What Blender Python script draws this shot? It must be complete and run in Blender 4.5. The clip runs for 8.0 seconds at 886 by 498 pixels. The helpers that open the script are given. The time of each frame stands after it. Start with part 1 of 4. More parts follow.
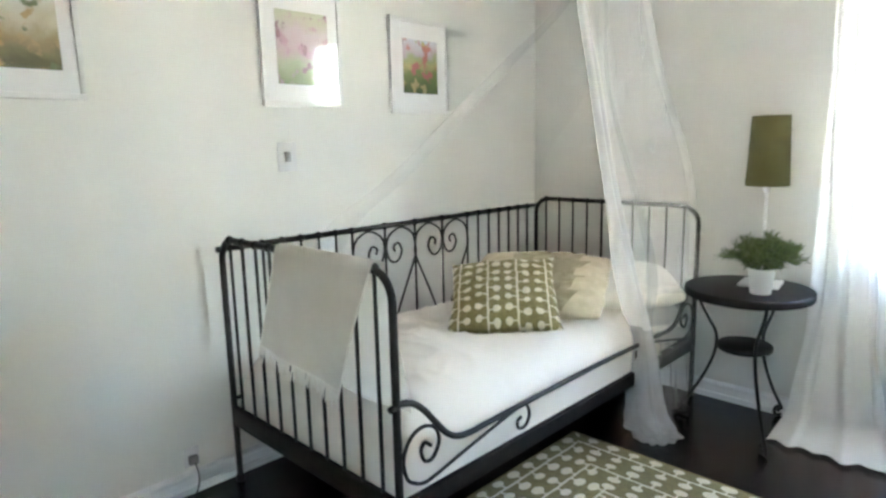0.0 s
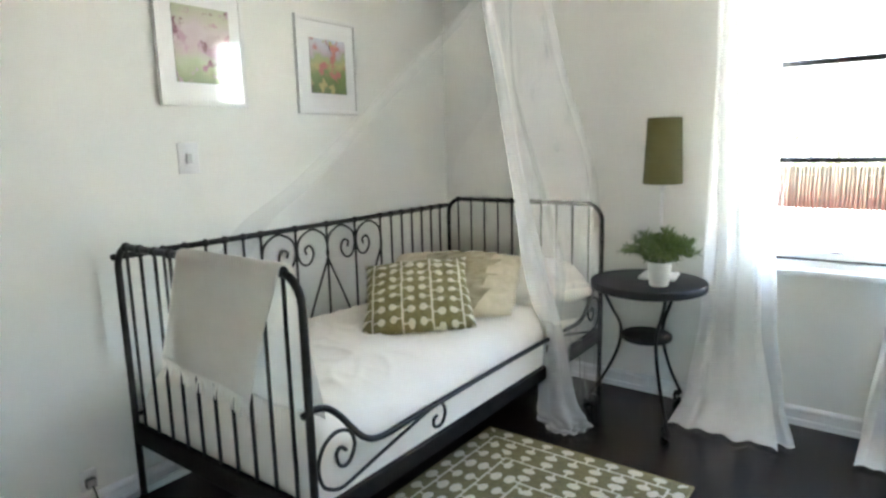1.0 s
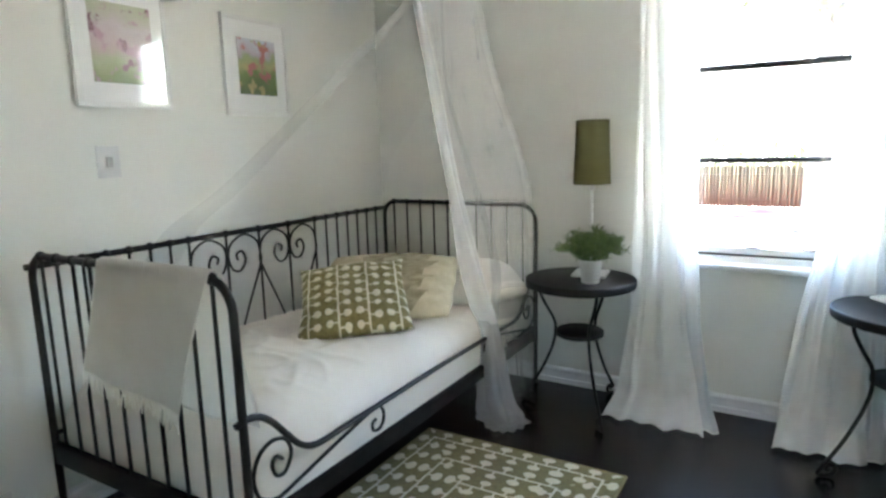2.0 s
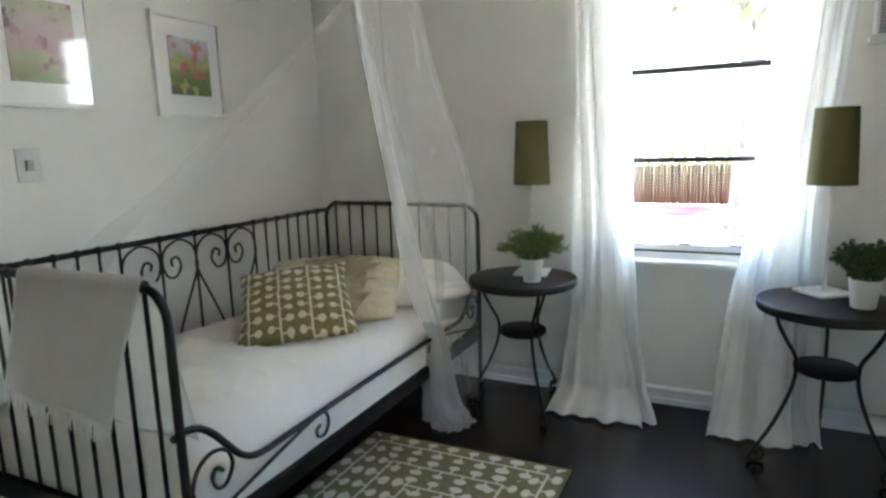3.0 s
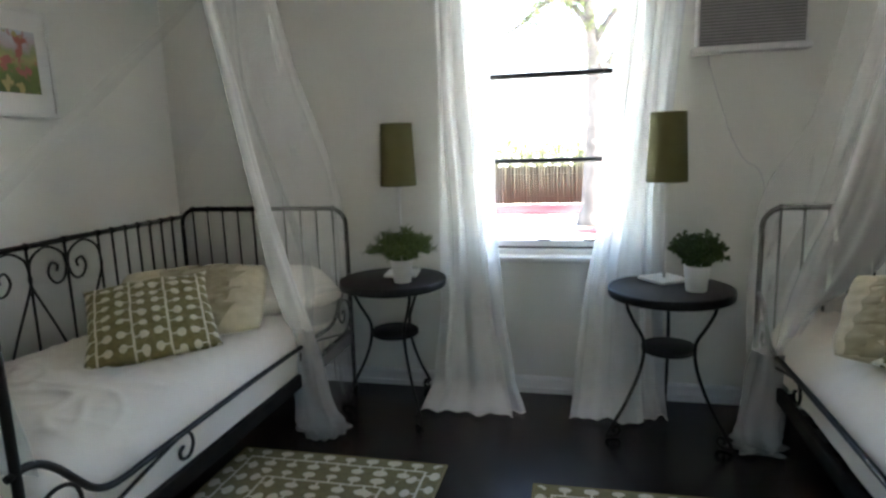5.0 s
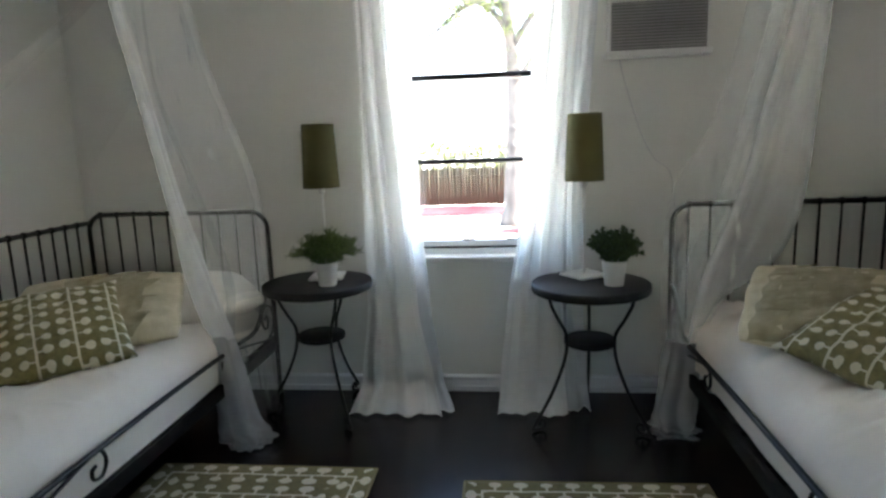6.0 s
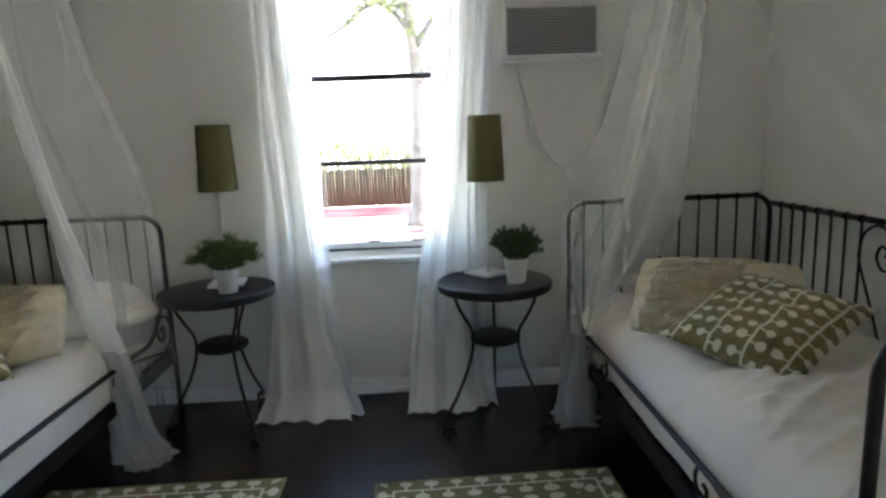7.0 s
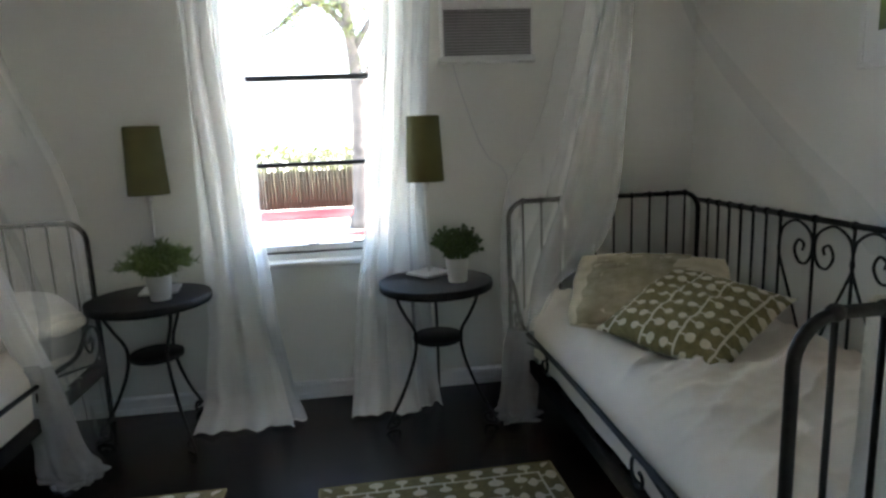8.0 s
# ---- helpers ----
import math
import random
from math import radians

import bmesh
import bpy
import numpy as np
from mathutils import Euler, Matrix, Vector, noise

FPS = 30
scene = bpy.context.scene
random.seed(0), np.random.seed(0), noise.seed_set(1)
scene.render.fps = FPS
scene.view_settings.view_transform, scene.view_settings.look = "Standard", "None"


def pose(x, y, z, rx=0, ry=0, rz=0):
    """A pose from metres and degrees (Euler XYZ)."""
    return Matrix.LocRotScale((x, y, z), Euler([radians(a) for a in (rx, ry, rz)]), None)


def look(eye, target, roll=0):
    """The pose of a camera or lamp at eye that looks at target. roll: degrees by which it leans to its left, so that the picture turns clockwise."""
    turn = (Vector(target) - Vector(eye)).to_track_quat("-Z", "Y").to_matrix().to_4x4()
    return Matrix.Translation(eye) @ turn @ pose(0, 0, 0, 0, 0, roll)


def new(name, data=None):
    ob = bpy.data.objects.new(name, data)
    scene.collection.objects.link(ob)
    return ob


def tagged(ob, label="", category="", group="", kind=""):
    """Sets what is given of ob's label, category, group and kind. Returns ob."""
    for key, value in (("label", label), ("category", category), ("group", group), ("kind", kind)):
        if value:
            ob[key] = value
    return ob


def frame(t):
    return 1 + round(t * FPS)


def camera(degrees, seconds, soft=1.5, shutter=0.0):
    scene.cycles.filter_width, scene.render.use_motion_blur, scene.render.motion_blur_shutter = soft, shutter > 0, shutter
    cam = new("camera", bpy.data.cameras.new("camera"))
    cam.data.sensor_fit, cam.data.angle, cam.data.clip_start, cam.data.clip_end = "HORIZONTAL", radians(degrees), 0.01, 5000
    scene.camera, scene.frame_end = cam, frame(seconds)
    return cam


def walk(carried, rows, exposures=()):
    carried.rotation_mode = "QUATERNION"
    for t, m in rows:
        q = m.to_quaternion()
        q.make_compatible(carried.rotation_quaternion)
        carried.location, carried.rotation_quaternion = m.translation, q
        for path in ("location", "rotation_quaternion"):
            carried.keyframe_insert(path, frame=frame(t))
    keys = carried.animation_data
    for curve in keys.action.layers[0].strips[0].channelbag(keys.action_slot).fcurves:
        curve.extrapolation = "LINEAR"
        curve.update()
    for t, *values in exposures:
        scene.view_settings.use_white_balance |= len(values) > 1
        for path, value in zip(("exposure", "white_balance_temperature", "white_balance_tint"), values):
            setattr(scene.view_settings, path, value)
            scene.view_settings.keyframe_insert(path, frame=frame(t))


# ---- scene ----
cam = camera(71.62, 8.0, soft=2.6)
EXPOSURES = [(0.0, 5.56, 6900, 7), (2.0, 5.02, 6900, 7), (4.0, 4.25, 6900, 7), (6.0, 4.0, 6900, 8), (7.5, 3.92, 6900, 8), (8.0, 3.72, 6900, 8)]
PATH = [
    (0, pose(0.0000, 0.0000, 1.3610, 80.367, 1.301, 44.544)),
    (0.5, pose(0.0018, 0.0064, 1.3569, 80.399, 1.396, 40.768)),
    (1, pose(0.0104, 0.0109, 1.3562, 80.340, 1.383, 36.627)),
    (1.5, pose(0.0106, 0.0129, 1.3547, 80.360, 1.486, 33.730)),
    (2, pose(0.0193, 0.0157, 1.3556, 80.376, 1.546, 30.770)),
    (3.5, pose(0.0236, 0.0204, 1.3579, 80.247, 1.794, 22.663)),
    (4, pose(0.0266, 0.0204, 1.3550, 80.223, 1.805, 19.515)),
    (4.5, pose(0.0272, 0.0219, 1.3546, 80.204, 1.839, 16.385)),
    (6, pose(0.0259, 0.0208, 1.3439, 80.197, 2.025, 6.133)),
    (6.5, pose(0.0327, 0.0195, 1.3439, 80.090, 2.101, 1.959)),
    (7, pose(0.0427, 0.0139, 1.3464, 79.952, 2.106, -2.499)),
    (7.5, pose(0.0488, 0.0083, 1.3415, 79.985, 2.150, -5.545)),
    (8, pose(0.0577, 0.0112, 1.3441, 79.840, 2.345, -7.818)),
]
walk(cam, PATH, exposures=EXPOSURES)

# ---- light ----
world = bpy.data.worlds.new("sky")
scene.world = world
world.use_nodes = True
_nt = world.node_tree
_bg = _nt.nodes["Background"]
_sky = _nt.nodes.new("ShaderNodeTexSky")
_sky.sky_type = "NISHITA"
_sky.sun_disc = False
_sky.sun_elevation = radians(48)
_sky.sun_rotation = radians(95)
_nt.links.new(_sky.outputs[0], _bg.inputs[0])
_bg.inputs[1].default_value = 0.15

sun_data = bpy.data.lights.new("sun", "SUN")
sun_data.energy = 5.0
sun_data.angle = radians(0.5)
sun_data.color = (1.0, 0.95, 0.88)
sun = new("sun", sun_data)
sun.matrix_world = look((9.0, -0.8, 10.0), (0, 0, 0))

# ---- plan ----
XL, XR, YW, YB, ZC = -2.347, 1.872, 3.2085, -1.35, 2.6
WIN_X0, WIN_X1, WIN_Z0, WIN_Z1 = -0.56, 0.24, 0.755, 2.28
SX0, SX1, SZ0, SZ1 = 0.42, 1.04, 0.7, 1.36

# ---- material helpers ----
class Mat:
    def __init__(self, name):
        self.m = bpy.data.materials.new(name)
        self.m.use_nodes = True
        self.t = self.m.node_tree
        self.n = self.t.nodes
        self.b = self.n["Principled BSDF"]
        self.co = None

    def coord(self, kind="Object"):
        if self.co is None:
            self.co = self.n.new("ShaderNodeTexCoord")
        return self.co.outputs[kind]

    def link(self, a, b):
        self.t.links.new(a, b)

    def math(self, op, a, b=None, c=None):
        nd = self.n.new("ShaderNodeMath")
        nd.operation = op
        for i, v in enumerate((a, b, c)):
            if v is None:
                continue
            if isinstance(v, (int, float)):
                nd.inputs[i].default_value = v
            else:
                self.link(v, nd.inputs[i])
        return nd.outputs[0]

    def noise(self, scale, detail=4.0, rough=0.55, vec=None, kind="Object"):
        nd = self.n.new("ShaderNodeTexNoise")
        nd.inputs["Scale"].default_value = scale
        nd.inputs["Detail"].default_value = detail
        nd.inputs["Roughness"].default_value = rough
        self.link(vec if vec is not None else self.coord(kind), nd.inputs["Vector"])
        return nd.outputs["Fac"]

    def stretch(self, sx, sy, sz, kind="Object"):
        nd = self.n.new("ShaderNodeMapping")
        nd.inputs["Scale"].default_value = (sx, sy, sz)
        self.link(self.coord(kind), nd.inputs["Vector"])
        return nd.outputs[0]

    def ramp(self, fac, stops):
        nd = self.n.new("ShaderNodeValToRGB")
        cr = nd.color_ramp
        while len(cr.elements) < len(stops):
            cr.elements.new(0.5)
        for e, (p, c) in zip(cr.elements, stops):
            e.position = p
            e.color = (*c, 1)
        self.link(fac, nd.inputs[0])
        return nd.outputs[0]

    def mix(self, fac, a, b):
        nd = self.n.new("ShaderNodeMix")
        nd.data_type = "RGBA"
        for sock, v in ((nd.inputs[0], fac), (nd.inputs[6], a), (nd.inputs[7], b)):
            if isinstance(v, tuple):
                sock.default_value = (*v, 1)
            elif isinstance(v, (int, float)):
                sock.default_value = v
            else:
                self.link(v, sock)
        return nd.outputs[2]

    def base(self, c):
        if isinstance(c, tuple):
            self.b.inputs["Base Color"].default_value = (*c, 1)
        else:
            self.link(c, self.b.inputs["Base Color"])
        return self

    def set(self, **kw):
        for k, v in kw.items():
            sock = self.b.inputs[k.replace("_", " ")]
            if isinstance(v, (int, float, tuple)):
                sock.default_value = v
            else:
                self.link(v, sock)
        return self

    def bump(self, h, strength=0.2, dist=0.002):
        nd = self.n.new("ShaderNodeBump")
        nd.inputs["Strength"].default_value = strength
        nd.inputs["Distance"].default_value = dist
        self.link(h, nd.inputs["Height"])
        self.link(nd.outputs[0], self.b.inputs["Normal"])
        return self


def soft(name, c0, c1, scale=3.0, rough=0.6, bump=0.15, fine=120.0, dist=0.002, **kw):
    """A plain surface with broad tone changes and fine grain."""
    m = Mat(name)
    m.base(m.ramp(m.noise(scale, 5), [(0.3, c0), (0.7, c1)]))
    m.set(Roughness=rough, **kw)
    m.bump(m.noise(fine, 3), bump, dist)
    return m.m


def sheer(name, clear, glow, tint=(0.95, 0.955, 0.95), weave=900.0, net=False):
    """Thin cloth: part of the light goes straight through, part is scattered on both sides."""
    m = Mat(name)
    m.n.remove(m.b)
    out = m.n["Material Output"]
    tr = m.n.new("ShaderNodeBsdfTransparent")
    tl = m.n.new("ShaderNodeBsdfTranslucent")
    df = m.n.new("ShaderNodeBsdfDiffuse")
    tl.inputs[0].default_value = (*tint, 1)
    df.inputs[0].default_value = (*tint, 1)
    b = m.n.new("ShaderNodeMixShader")
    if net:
        # full scatter forwards and backwards alike: the net returns more light than it gets
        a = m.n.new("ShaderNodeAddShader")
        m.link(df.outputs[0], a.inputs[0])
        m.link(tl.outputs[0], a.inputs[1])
    else:
        a = m.n.new("ShaderNodeMixShader")
        a.inputs[0].default_value = glow
        m.link(df.outputs[0], a.inputs[1])
        m.link(tl.outputs[0], a.inputs[2])
    v = m.noise(2.5, 4, vec=m.stretch(6, 6, 0.7))
    w = m.noise(weave, 1)
    k = min(0.14, (1 - clear) * 0.5)
    f = m.math("ADD", m.math("MULTIPLY_ADD", v, k, clear - k / 2), m.math("MULTIPLY_ADD", w, k * 0.4, -k * 0.2))
    m.link(f, b.inputs[0])
    m.link(a.outputs[0], b.inputs[1])
    m.link(tr.outputs[0], b.inputs[2])
    m.link(b.outputs[0], out.inputs[0])
    return m.m


def tree_print(name, ground, figure, cell, row, kind="Object", swap=False, worn=0.25, frame_size=None):
    """Rows of straight stems with round-headed twigs on both sides, printed on cloth."""
    m = Mat(name)
    sep = m.n.new("ShaderNodeSeparateXYZ")
    m.link(m.coord(kind), sep.inputs[0])
    p, q = (sep.outputs[1], sep.outputs[0]) if swap else (sep.outputs[0], sep.outputs[1])
    if frame_size:
        dx = m.math("SUBTRACT", frame_size[0] / 2, m.math("ABSOLUTE", sep.outputs[0]))
        dy = m.math("SUBTRACT", frame_size[1] / 2, m.math("ABSOLUTE", sep.outputs[1]))
        near = m.math("LESS_THAN", dx, dy)
        far = m.math("SUBTRACT", 1.0, near)
        q = m.math("MINIMUM", dx, dy)
        p = m.math("ADD", m.math("MULTIPLY", near, sep.outputs[1]), m.math("MULTIPLY", far, sep.outputs[0]))
    wob = m.math("MULTIPLY_ADD", m.noise(14, 2, kind=kind), row * 0.07, -row * 0.035)
    q = m.math("ADD", q, wob)
    rid = m.math("FLOOR", m.math("DIVIDE", q, row))
    qq = m.math("SUBTRACT", m.math("MULTIPLY", m.math("FRACT", m.math("DIVIDE", q, row)), row), row / 2)
    side = m.math("GREATER_THAN", qq, 0.0)
    aq = m.math("ABSOLUTE", qq)
    sh = m.math("MULTIPLY", m.math("ADD", m.math("MULTIPLY", side, 0.37), m.math("MULTIPLY", rid, 0.29)), cell)
    pp = m.math("ADD", p, sh)
    size = m.math("MULTIPLY_ADD", m.math("FRACT", m.math("MULTIPLY", m.math("FLOOR", m.math("DIVIDE", pp, cell)), 0.47)), 0.3, 0.84)
    pp = m.math("SUBTRACT", m.math("MULTIPLY", m.math("FRACT", m.math("DIVIDE", pp, cell)), cell), cell / 2)
    stem = m.math("LESS_THAN", aq, row * 0.034)
    twig = m.math("MULTIPLY", m.math("LESS_THAN", m.math("ABSOLUTE", pp), cell * 0.05), m.math("LESS_THAN", aq, row * 0.3))
    dp = m.math("DIVIDE", m.math("DIVIDE", pp, cell * 0.28), size)
    dq = m.math("DIVIDE", m.math("DIVIDE", m.math("SUBTRACT", aq, row * 0.3), row * 0.135), size)
    head = m.math("LESS_THAN", m.math("ADD", m.math("MULTIPLY", dp, dp), m.math("MULTIPLY", dq, dq)), 1.0)
    fig = m.math("MAXIMUM", m.math("MAXIMUM", stem, twig), head)
    grain = m.noise(60, 4, kind=kind)
    fine = m.noise(500, 2, kind=kind)
    gc = m.ramp(grain, [(0.3, tuple(v * (1 - worn) for v in ground)), (0.7, tuple(v * (1 + worn) for v in ground))])
    fc = m.ramp(grain, [(0.3, tuple(v * (1 - worn * 0.5) for v in figure)), (0.7, figure)])
    m.base(m.mix(fig, gc, fc))
    m.set(Roughness=0.9)
    m.b.inputs["Sheen Weight"].default_value = 0.15
    m.bump(m.math("ADD", fine, m.math("MULTIPLY", fig, 0.8)), 0.35, 0.002)
    return m.m


def watercolour(name, seed, wash, dots):
    """Loose painted flower field: sky wash above, meadow below, blots of colour."""
    m = Mat(name)
    sep = m.n.new("ShaderNodeSeparateXYZ")
    m.link(m.coord("Object"), sep.inputs[0])
    off = m.n.new("ShaderNodeMapping")
    off.inputs["Location"].default_value = (seed * 3.1, seed * 1.7, seed)
    m.link(m.coord("Object"), off.inputs[0])
    v = off.outputs[0]
    h = m.math("ADD", m.math("MULTIPLY", sep.outputs[2], 3.6), m.math("MULTIPLY_ADD", m.noise(11, 4, vec=v), 0.5, 0.25))
    c = m.ramp(h, wash)
    blot = m.noise(15, 3, 0.5, vec=v)
    c2 = m.mix(m.ramp(blot, [(0.55, (0, 0, 0)), (0.62, (1, 1, 1))]), c, dots[0])
    off2 = m.n.new("ShaderNodeMapping")
    off2.inputs["Location"].default_value = (seed, 9.0, seed * 5)
    m.link(m.coord("Object"), off2.inputs[0])
    blot2 = m.noise(17, 2, 0.45, vec=off2.outputs[0])
    c3 = m.mix(m.ramp(blot2, [(0.6, (0, 0, 0)), (0.66, (1, 1, 1))]), c2, dots[1])
    m.base(c3).set(Roughness=0.5)
    m.b.inputs["Coat Weight"].default_value = 1.0
    m.b.inputs["Coat Roughness"].default_value = 0.03
    return m.m


# ---- materials ----
M_wall = soft("wall_paint", (0.74, 0.74, 0.695), (0.8, 0.798, 0.75), 1.3, 0.75, 0.12, 90)
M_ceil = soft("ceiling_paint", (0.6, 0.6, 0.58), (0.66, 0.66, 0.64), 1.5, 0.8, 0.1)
M_trim = soft("trim_paint", (0.76, 0.77, 0.77), (0.82, 0.82, 0.82), 4, 0.35, 0.06)
M_iron = soft("black_iron", (0.009, 0.008, 0.007), (0.02, 0.017, 0.015), 30, 0.48, 0.25, 160, Specular_IOR_Level=0.35)
M_board = soft("dark_board", (0.010, 0.008, 0.007), (0.022, 0.017, 0.014), 12, 0.65, 0.15, Specular_IOR_Level=0.15)
M_table = soft("black_table", (0.014, 0.013, 0.013), (0.026, 0.024, 0.024), 14, 0.5, 0.2, 150, Specular_IOR_Level=0.25)
M_sheet = soft("bed_linen", (0.81, 0.76, 0.68), (0.86, 0.815, 0.735), 5, 0.85, 0.3, 350)
M_throw = soft("cream_throw", (0.86, 0.835, 0.775), (0.91, 0.885, 0.83), 9, 0.95, 0.5, 260, 0.003)
M_pillow = soft("pale_pillow", (0.6, 0.58, 0.5), (0.7, 0.68, 0.6), 6, 0.9, 0.4, 300)
M_cream = soft("cream_cushion", (0.56, 0.49, 0.33), (0.68, 0.6, 0.43), 22, 0.9, 0.45, 200, 0.003)
M_ruffle = soft("olive_ruffle", (0.34, 0.295, 0.185), (0.49, 0.43, 0.29), 18, 0.9, 0.4, 220)
M_print = tree_print("tree_print_cushion", (0.20, 0.17, 0.065), (0.72, 0.67, 0.5), 0.058, 0.13, swap=True)
M_rug = tree_print("tree_print_rug", (0.155, 0.13, 0.045), (0.66, 0.62, 0.47), 0.1, 0.145, frame_size=(0.94, 1.5))
M_bind = soft("rug_binding", (0.2, 0.165, 0.07), (0.26, 0.22, 0.1), 30, 0.9, 0.5, 300)
M_shade = soft("olive_shade", (0.125, 0.118, 0.044), (0.15, 0.142, 0.055), 8, 0.85, 0.5, 420)
M_white = soft("white_enamel", (0.78, 0.78, 0.77), (0.82, 0.82, 0.81), 6, 0.3, 0.05)
M_pot = soft("white_pot", (0.78, 0.78, 0.77), (0.84, 0.84, 0.83), 10, 0.35, 0.06)
M_soil = soft("soil", (0.02, 0.014, 0.01), (0.05, 0.035, 0.025), 60, 0.95, 0.9, 90, 0.006)
M_frame = soft("picture_frame", (0.72, 0.72, 0.70), (0.8, 0.8, 0.78), 12, 0.35, 0.1)
M_ac_white = soft("ac_plastic", (0.72, 0.72, 0.7), (0.78, 0.78, 0.76), 5, 0.45, 0.08)
M_ac_grey = soft("ac_grille", (0.2, 0.195, 0.195), (0.25, 0.245, 0.24), 8, 0.5, 0.1)
M_ac_slat = soft("ac_slat", (0.34, 0.33, 0.33), (0.4, 0.39, 0.385), 8, 0.5, 0.1)
M_dark = soft("dark_metal", (0.02, 0.022, 0.026), (0.04, 0.042, 0.048), 20, 0.45, 0.1)
M_plate = soft("switch_plate", (0.6, 0.6, 0.59), (0.66, 0.66, 0.65), 10, 0.35, 0.05)
M_cable = soft("cable", (0.03, 0.03, 0.03), (0.05, 0.05, 0.05), 20, 0.5, 0.1)
M_curtain = sheer("sheer_curtain", 0.035, 0.32, (0.94, 0.94, 0.92))
M_curtain_thin = sheer("sheer_curtain_edge", 0.24, 0.4, (0.9, 0.92, 0.93))
# net tints: front plus back exceed 1, brightness painted into the cloth
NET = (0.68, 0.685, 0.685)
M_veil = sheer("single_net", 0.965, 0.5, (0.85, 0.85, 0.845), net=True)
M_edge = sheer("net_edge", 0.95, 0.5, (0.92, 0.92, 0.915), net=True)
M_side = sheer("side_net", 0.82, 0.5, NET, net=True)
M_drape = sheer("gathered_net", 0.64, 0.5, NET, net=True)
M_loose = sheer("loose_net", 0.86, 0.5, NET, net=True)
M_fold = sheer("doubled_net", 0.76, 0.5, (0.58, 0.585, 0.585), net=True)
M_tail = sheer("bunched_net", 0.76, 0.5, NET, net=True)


def leaf_material(name, c0, c1):
    m = Mat(name)
    inf = m.n.new("ShaderNodeNewGeometry")
    m.base(m.ramp(inf.outputs["Random Per Island"], [(0.0, c0), (1.0, c1)]))
    m.set(Roughness=0.5)
    m.b.inputs["Subsurface Weight"].default_value = 0.0
    return m.m


M_leaf_a = leaf_material("grass_leaf", (0.06, 0.1, 0.03), (0.21, 0.28, 0.1))
M_leaf_b = leaf_material("shrub_leaf", (0.03, 0.06, 0.018), (0.1, 0.15, 0.045))
M_leaf_tree = leaf_material("tree_leaf", (0.05, 0.08, 0.015), (0.14, 0.17, 0.04))

mm = Mat("mat_board")
mm.base((0.8, 0.8, 0.79)).set(Roughness=0.6)
mm.b.inputs["Coat Weight"].default_value = 1.0
mm.b.inputs["Coat Roughness"].default_value = 0.03
mm.bump(mm.noise(300, 2), 0.05, 0.0005)
M_matboard = mm.m

mm = Mat("espresso_floor")
gr = mm.noise(5, 6, 0.6, vec=mm.stretch(9, 0.7, 1))
seps = mm.n.new("ShaderNodeSeparateXYZ")
mm.link(mm.coord(), seps.inputs[0])
px = mm.math("FRACT", mm.math("DIVIDE", seps.outputs[0], 0.09))
gap = mm.math("LESS_THAN", mm.math("ABSOLUTE", mm.math("SUBTRACT", px, 0.5)), 0.485)
col = mm.ramp(gr, [(0.3, (0.011, 0.0066, 0.0046)), (0.7, (0.018, 0.011, 0.0074))])
mm.base(mm.mix(gap, (0.003, 0.002, 0.002), col))
mm.set(Roughness=0.26)
mm.b.inputs["Specular IOR Level"].default_value = 0.48
mm.bump(mm.math("ADD", mm.math("MULTIPLY", gap, 0.6), mm.math("MULTIPLY", gr, 0.3)), 0.08, 0.001)
M_floor = mm.m

mm = Mat("glass")
mm.n.remove(mm.b)
g1 = mm.n.new("ShaderNodeBsdfTransparent")
g2 = mm.n.new("ShaderNodeBsdfGlossy")
g2.inputs["Roughness"].default_value = 0.02
gx = mm.n.new("ShaderNodeMixShader")
gx.inputs[0].default_value = 0.05
mm.link(g1.outputs[0], gx.inputs[1])
mm.link(g2.outputs[0], gx.inputs[2])
mm.link(gx.outputs[0], mm.n["Material Output"].inputs[0])
M_glass = mm.m

M_bark = soft("bark", (0.03, 0.026, 0.026), (0.15, 0.135, 0.125), 7, 0.9, 0.8, 40, 0.02)
M_reed = soft("reed", (0.05, 0.048, 0.026), (0.1, 0.095, 0.05), 5, 0.85, 0.6, 60, 0.01)
M_bamboo = soft("bamboo", (0.03, 0.028, 0.018), (0.075, 0.068, 0.042), 3, 0.8, 0.5, 30, 0.01)
M_yard = soft("yard_ground", (0.55, 0.53, 0.49), (0.68, 0.65, 0.61), 0.4, 0.95, 0.5, 12, 0.02, Specular_IOR_Level=0.0)
M_mulch = soft("red_mulch", (0.19, 0.012, 0.02), (0.31, 0.05, 0.055), 1.3, 0.95, 0.8, 20, 0.03, Specular_IOR_Level=0.0)


# ---- mesh helpers ----
def part(name, bm, material, parent=None, label="", smooth=True):
    me = bpy.data.meshes.new(name)
    bmesh.ops.recalc_face_normals(bm, faces=bm.faces)
    for f in bm.faces:
        f.smooth = smooth
    bm.to_mesh(me)
    bm.free()
    me.materials.append(material)
    ob = new(name, me)
    if parent is not None:
        ob.parent = parent
    if label:
        ob["label"] = label
    return ob


def thing(name, label, category, at=(0, 0, 0), rz=0.0, group="", kind=""):
    ob = new(name)
    ob.matrix_basis = pose(*at, 0, 0, rz)
    return tagged(ob, label, category, group, kind)


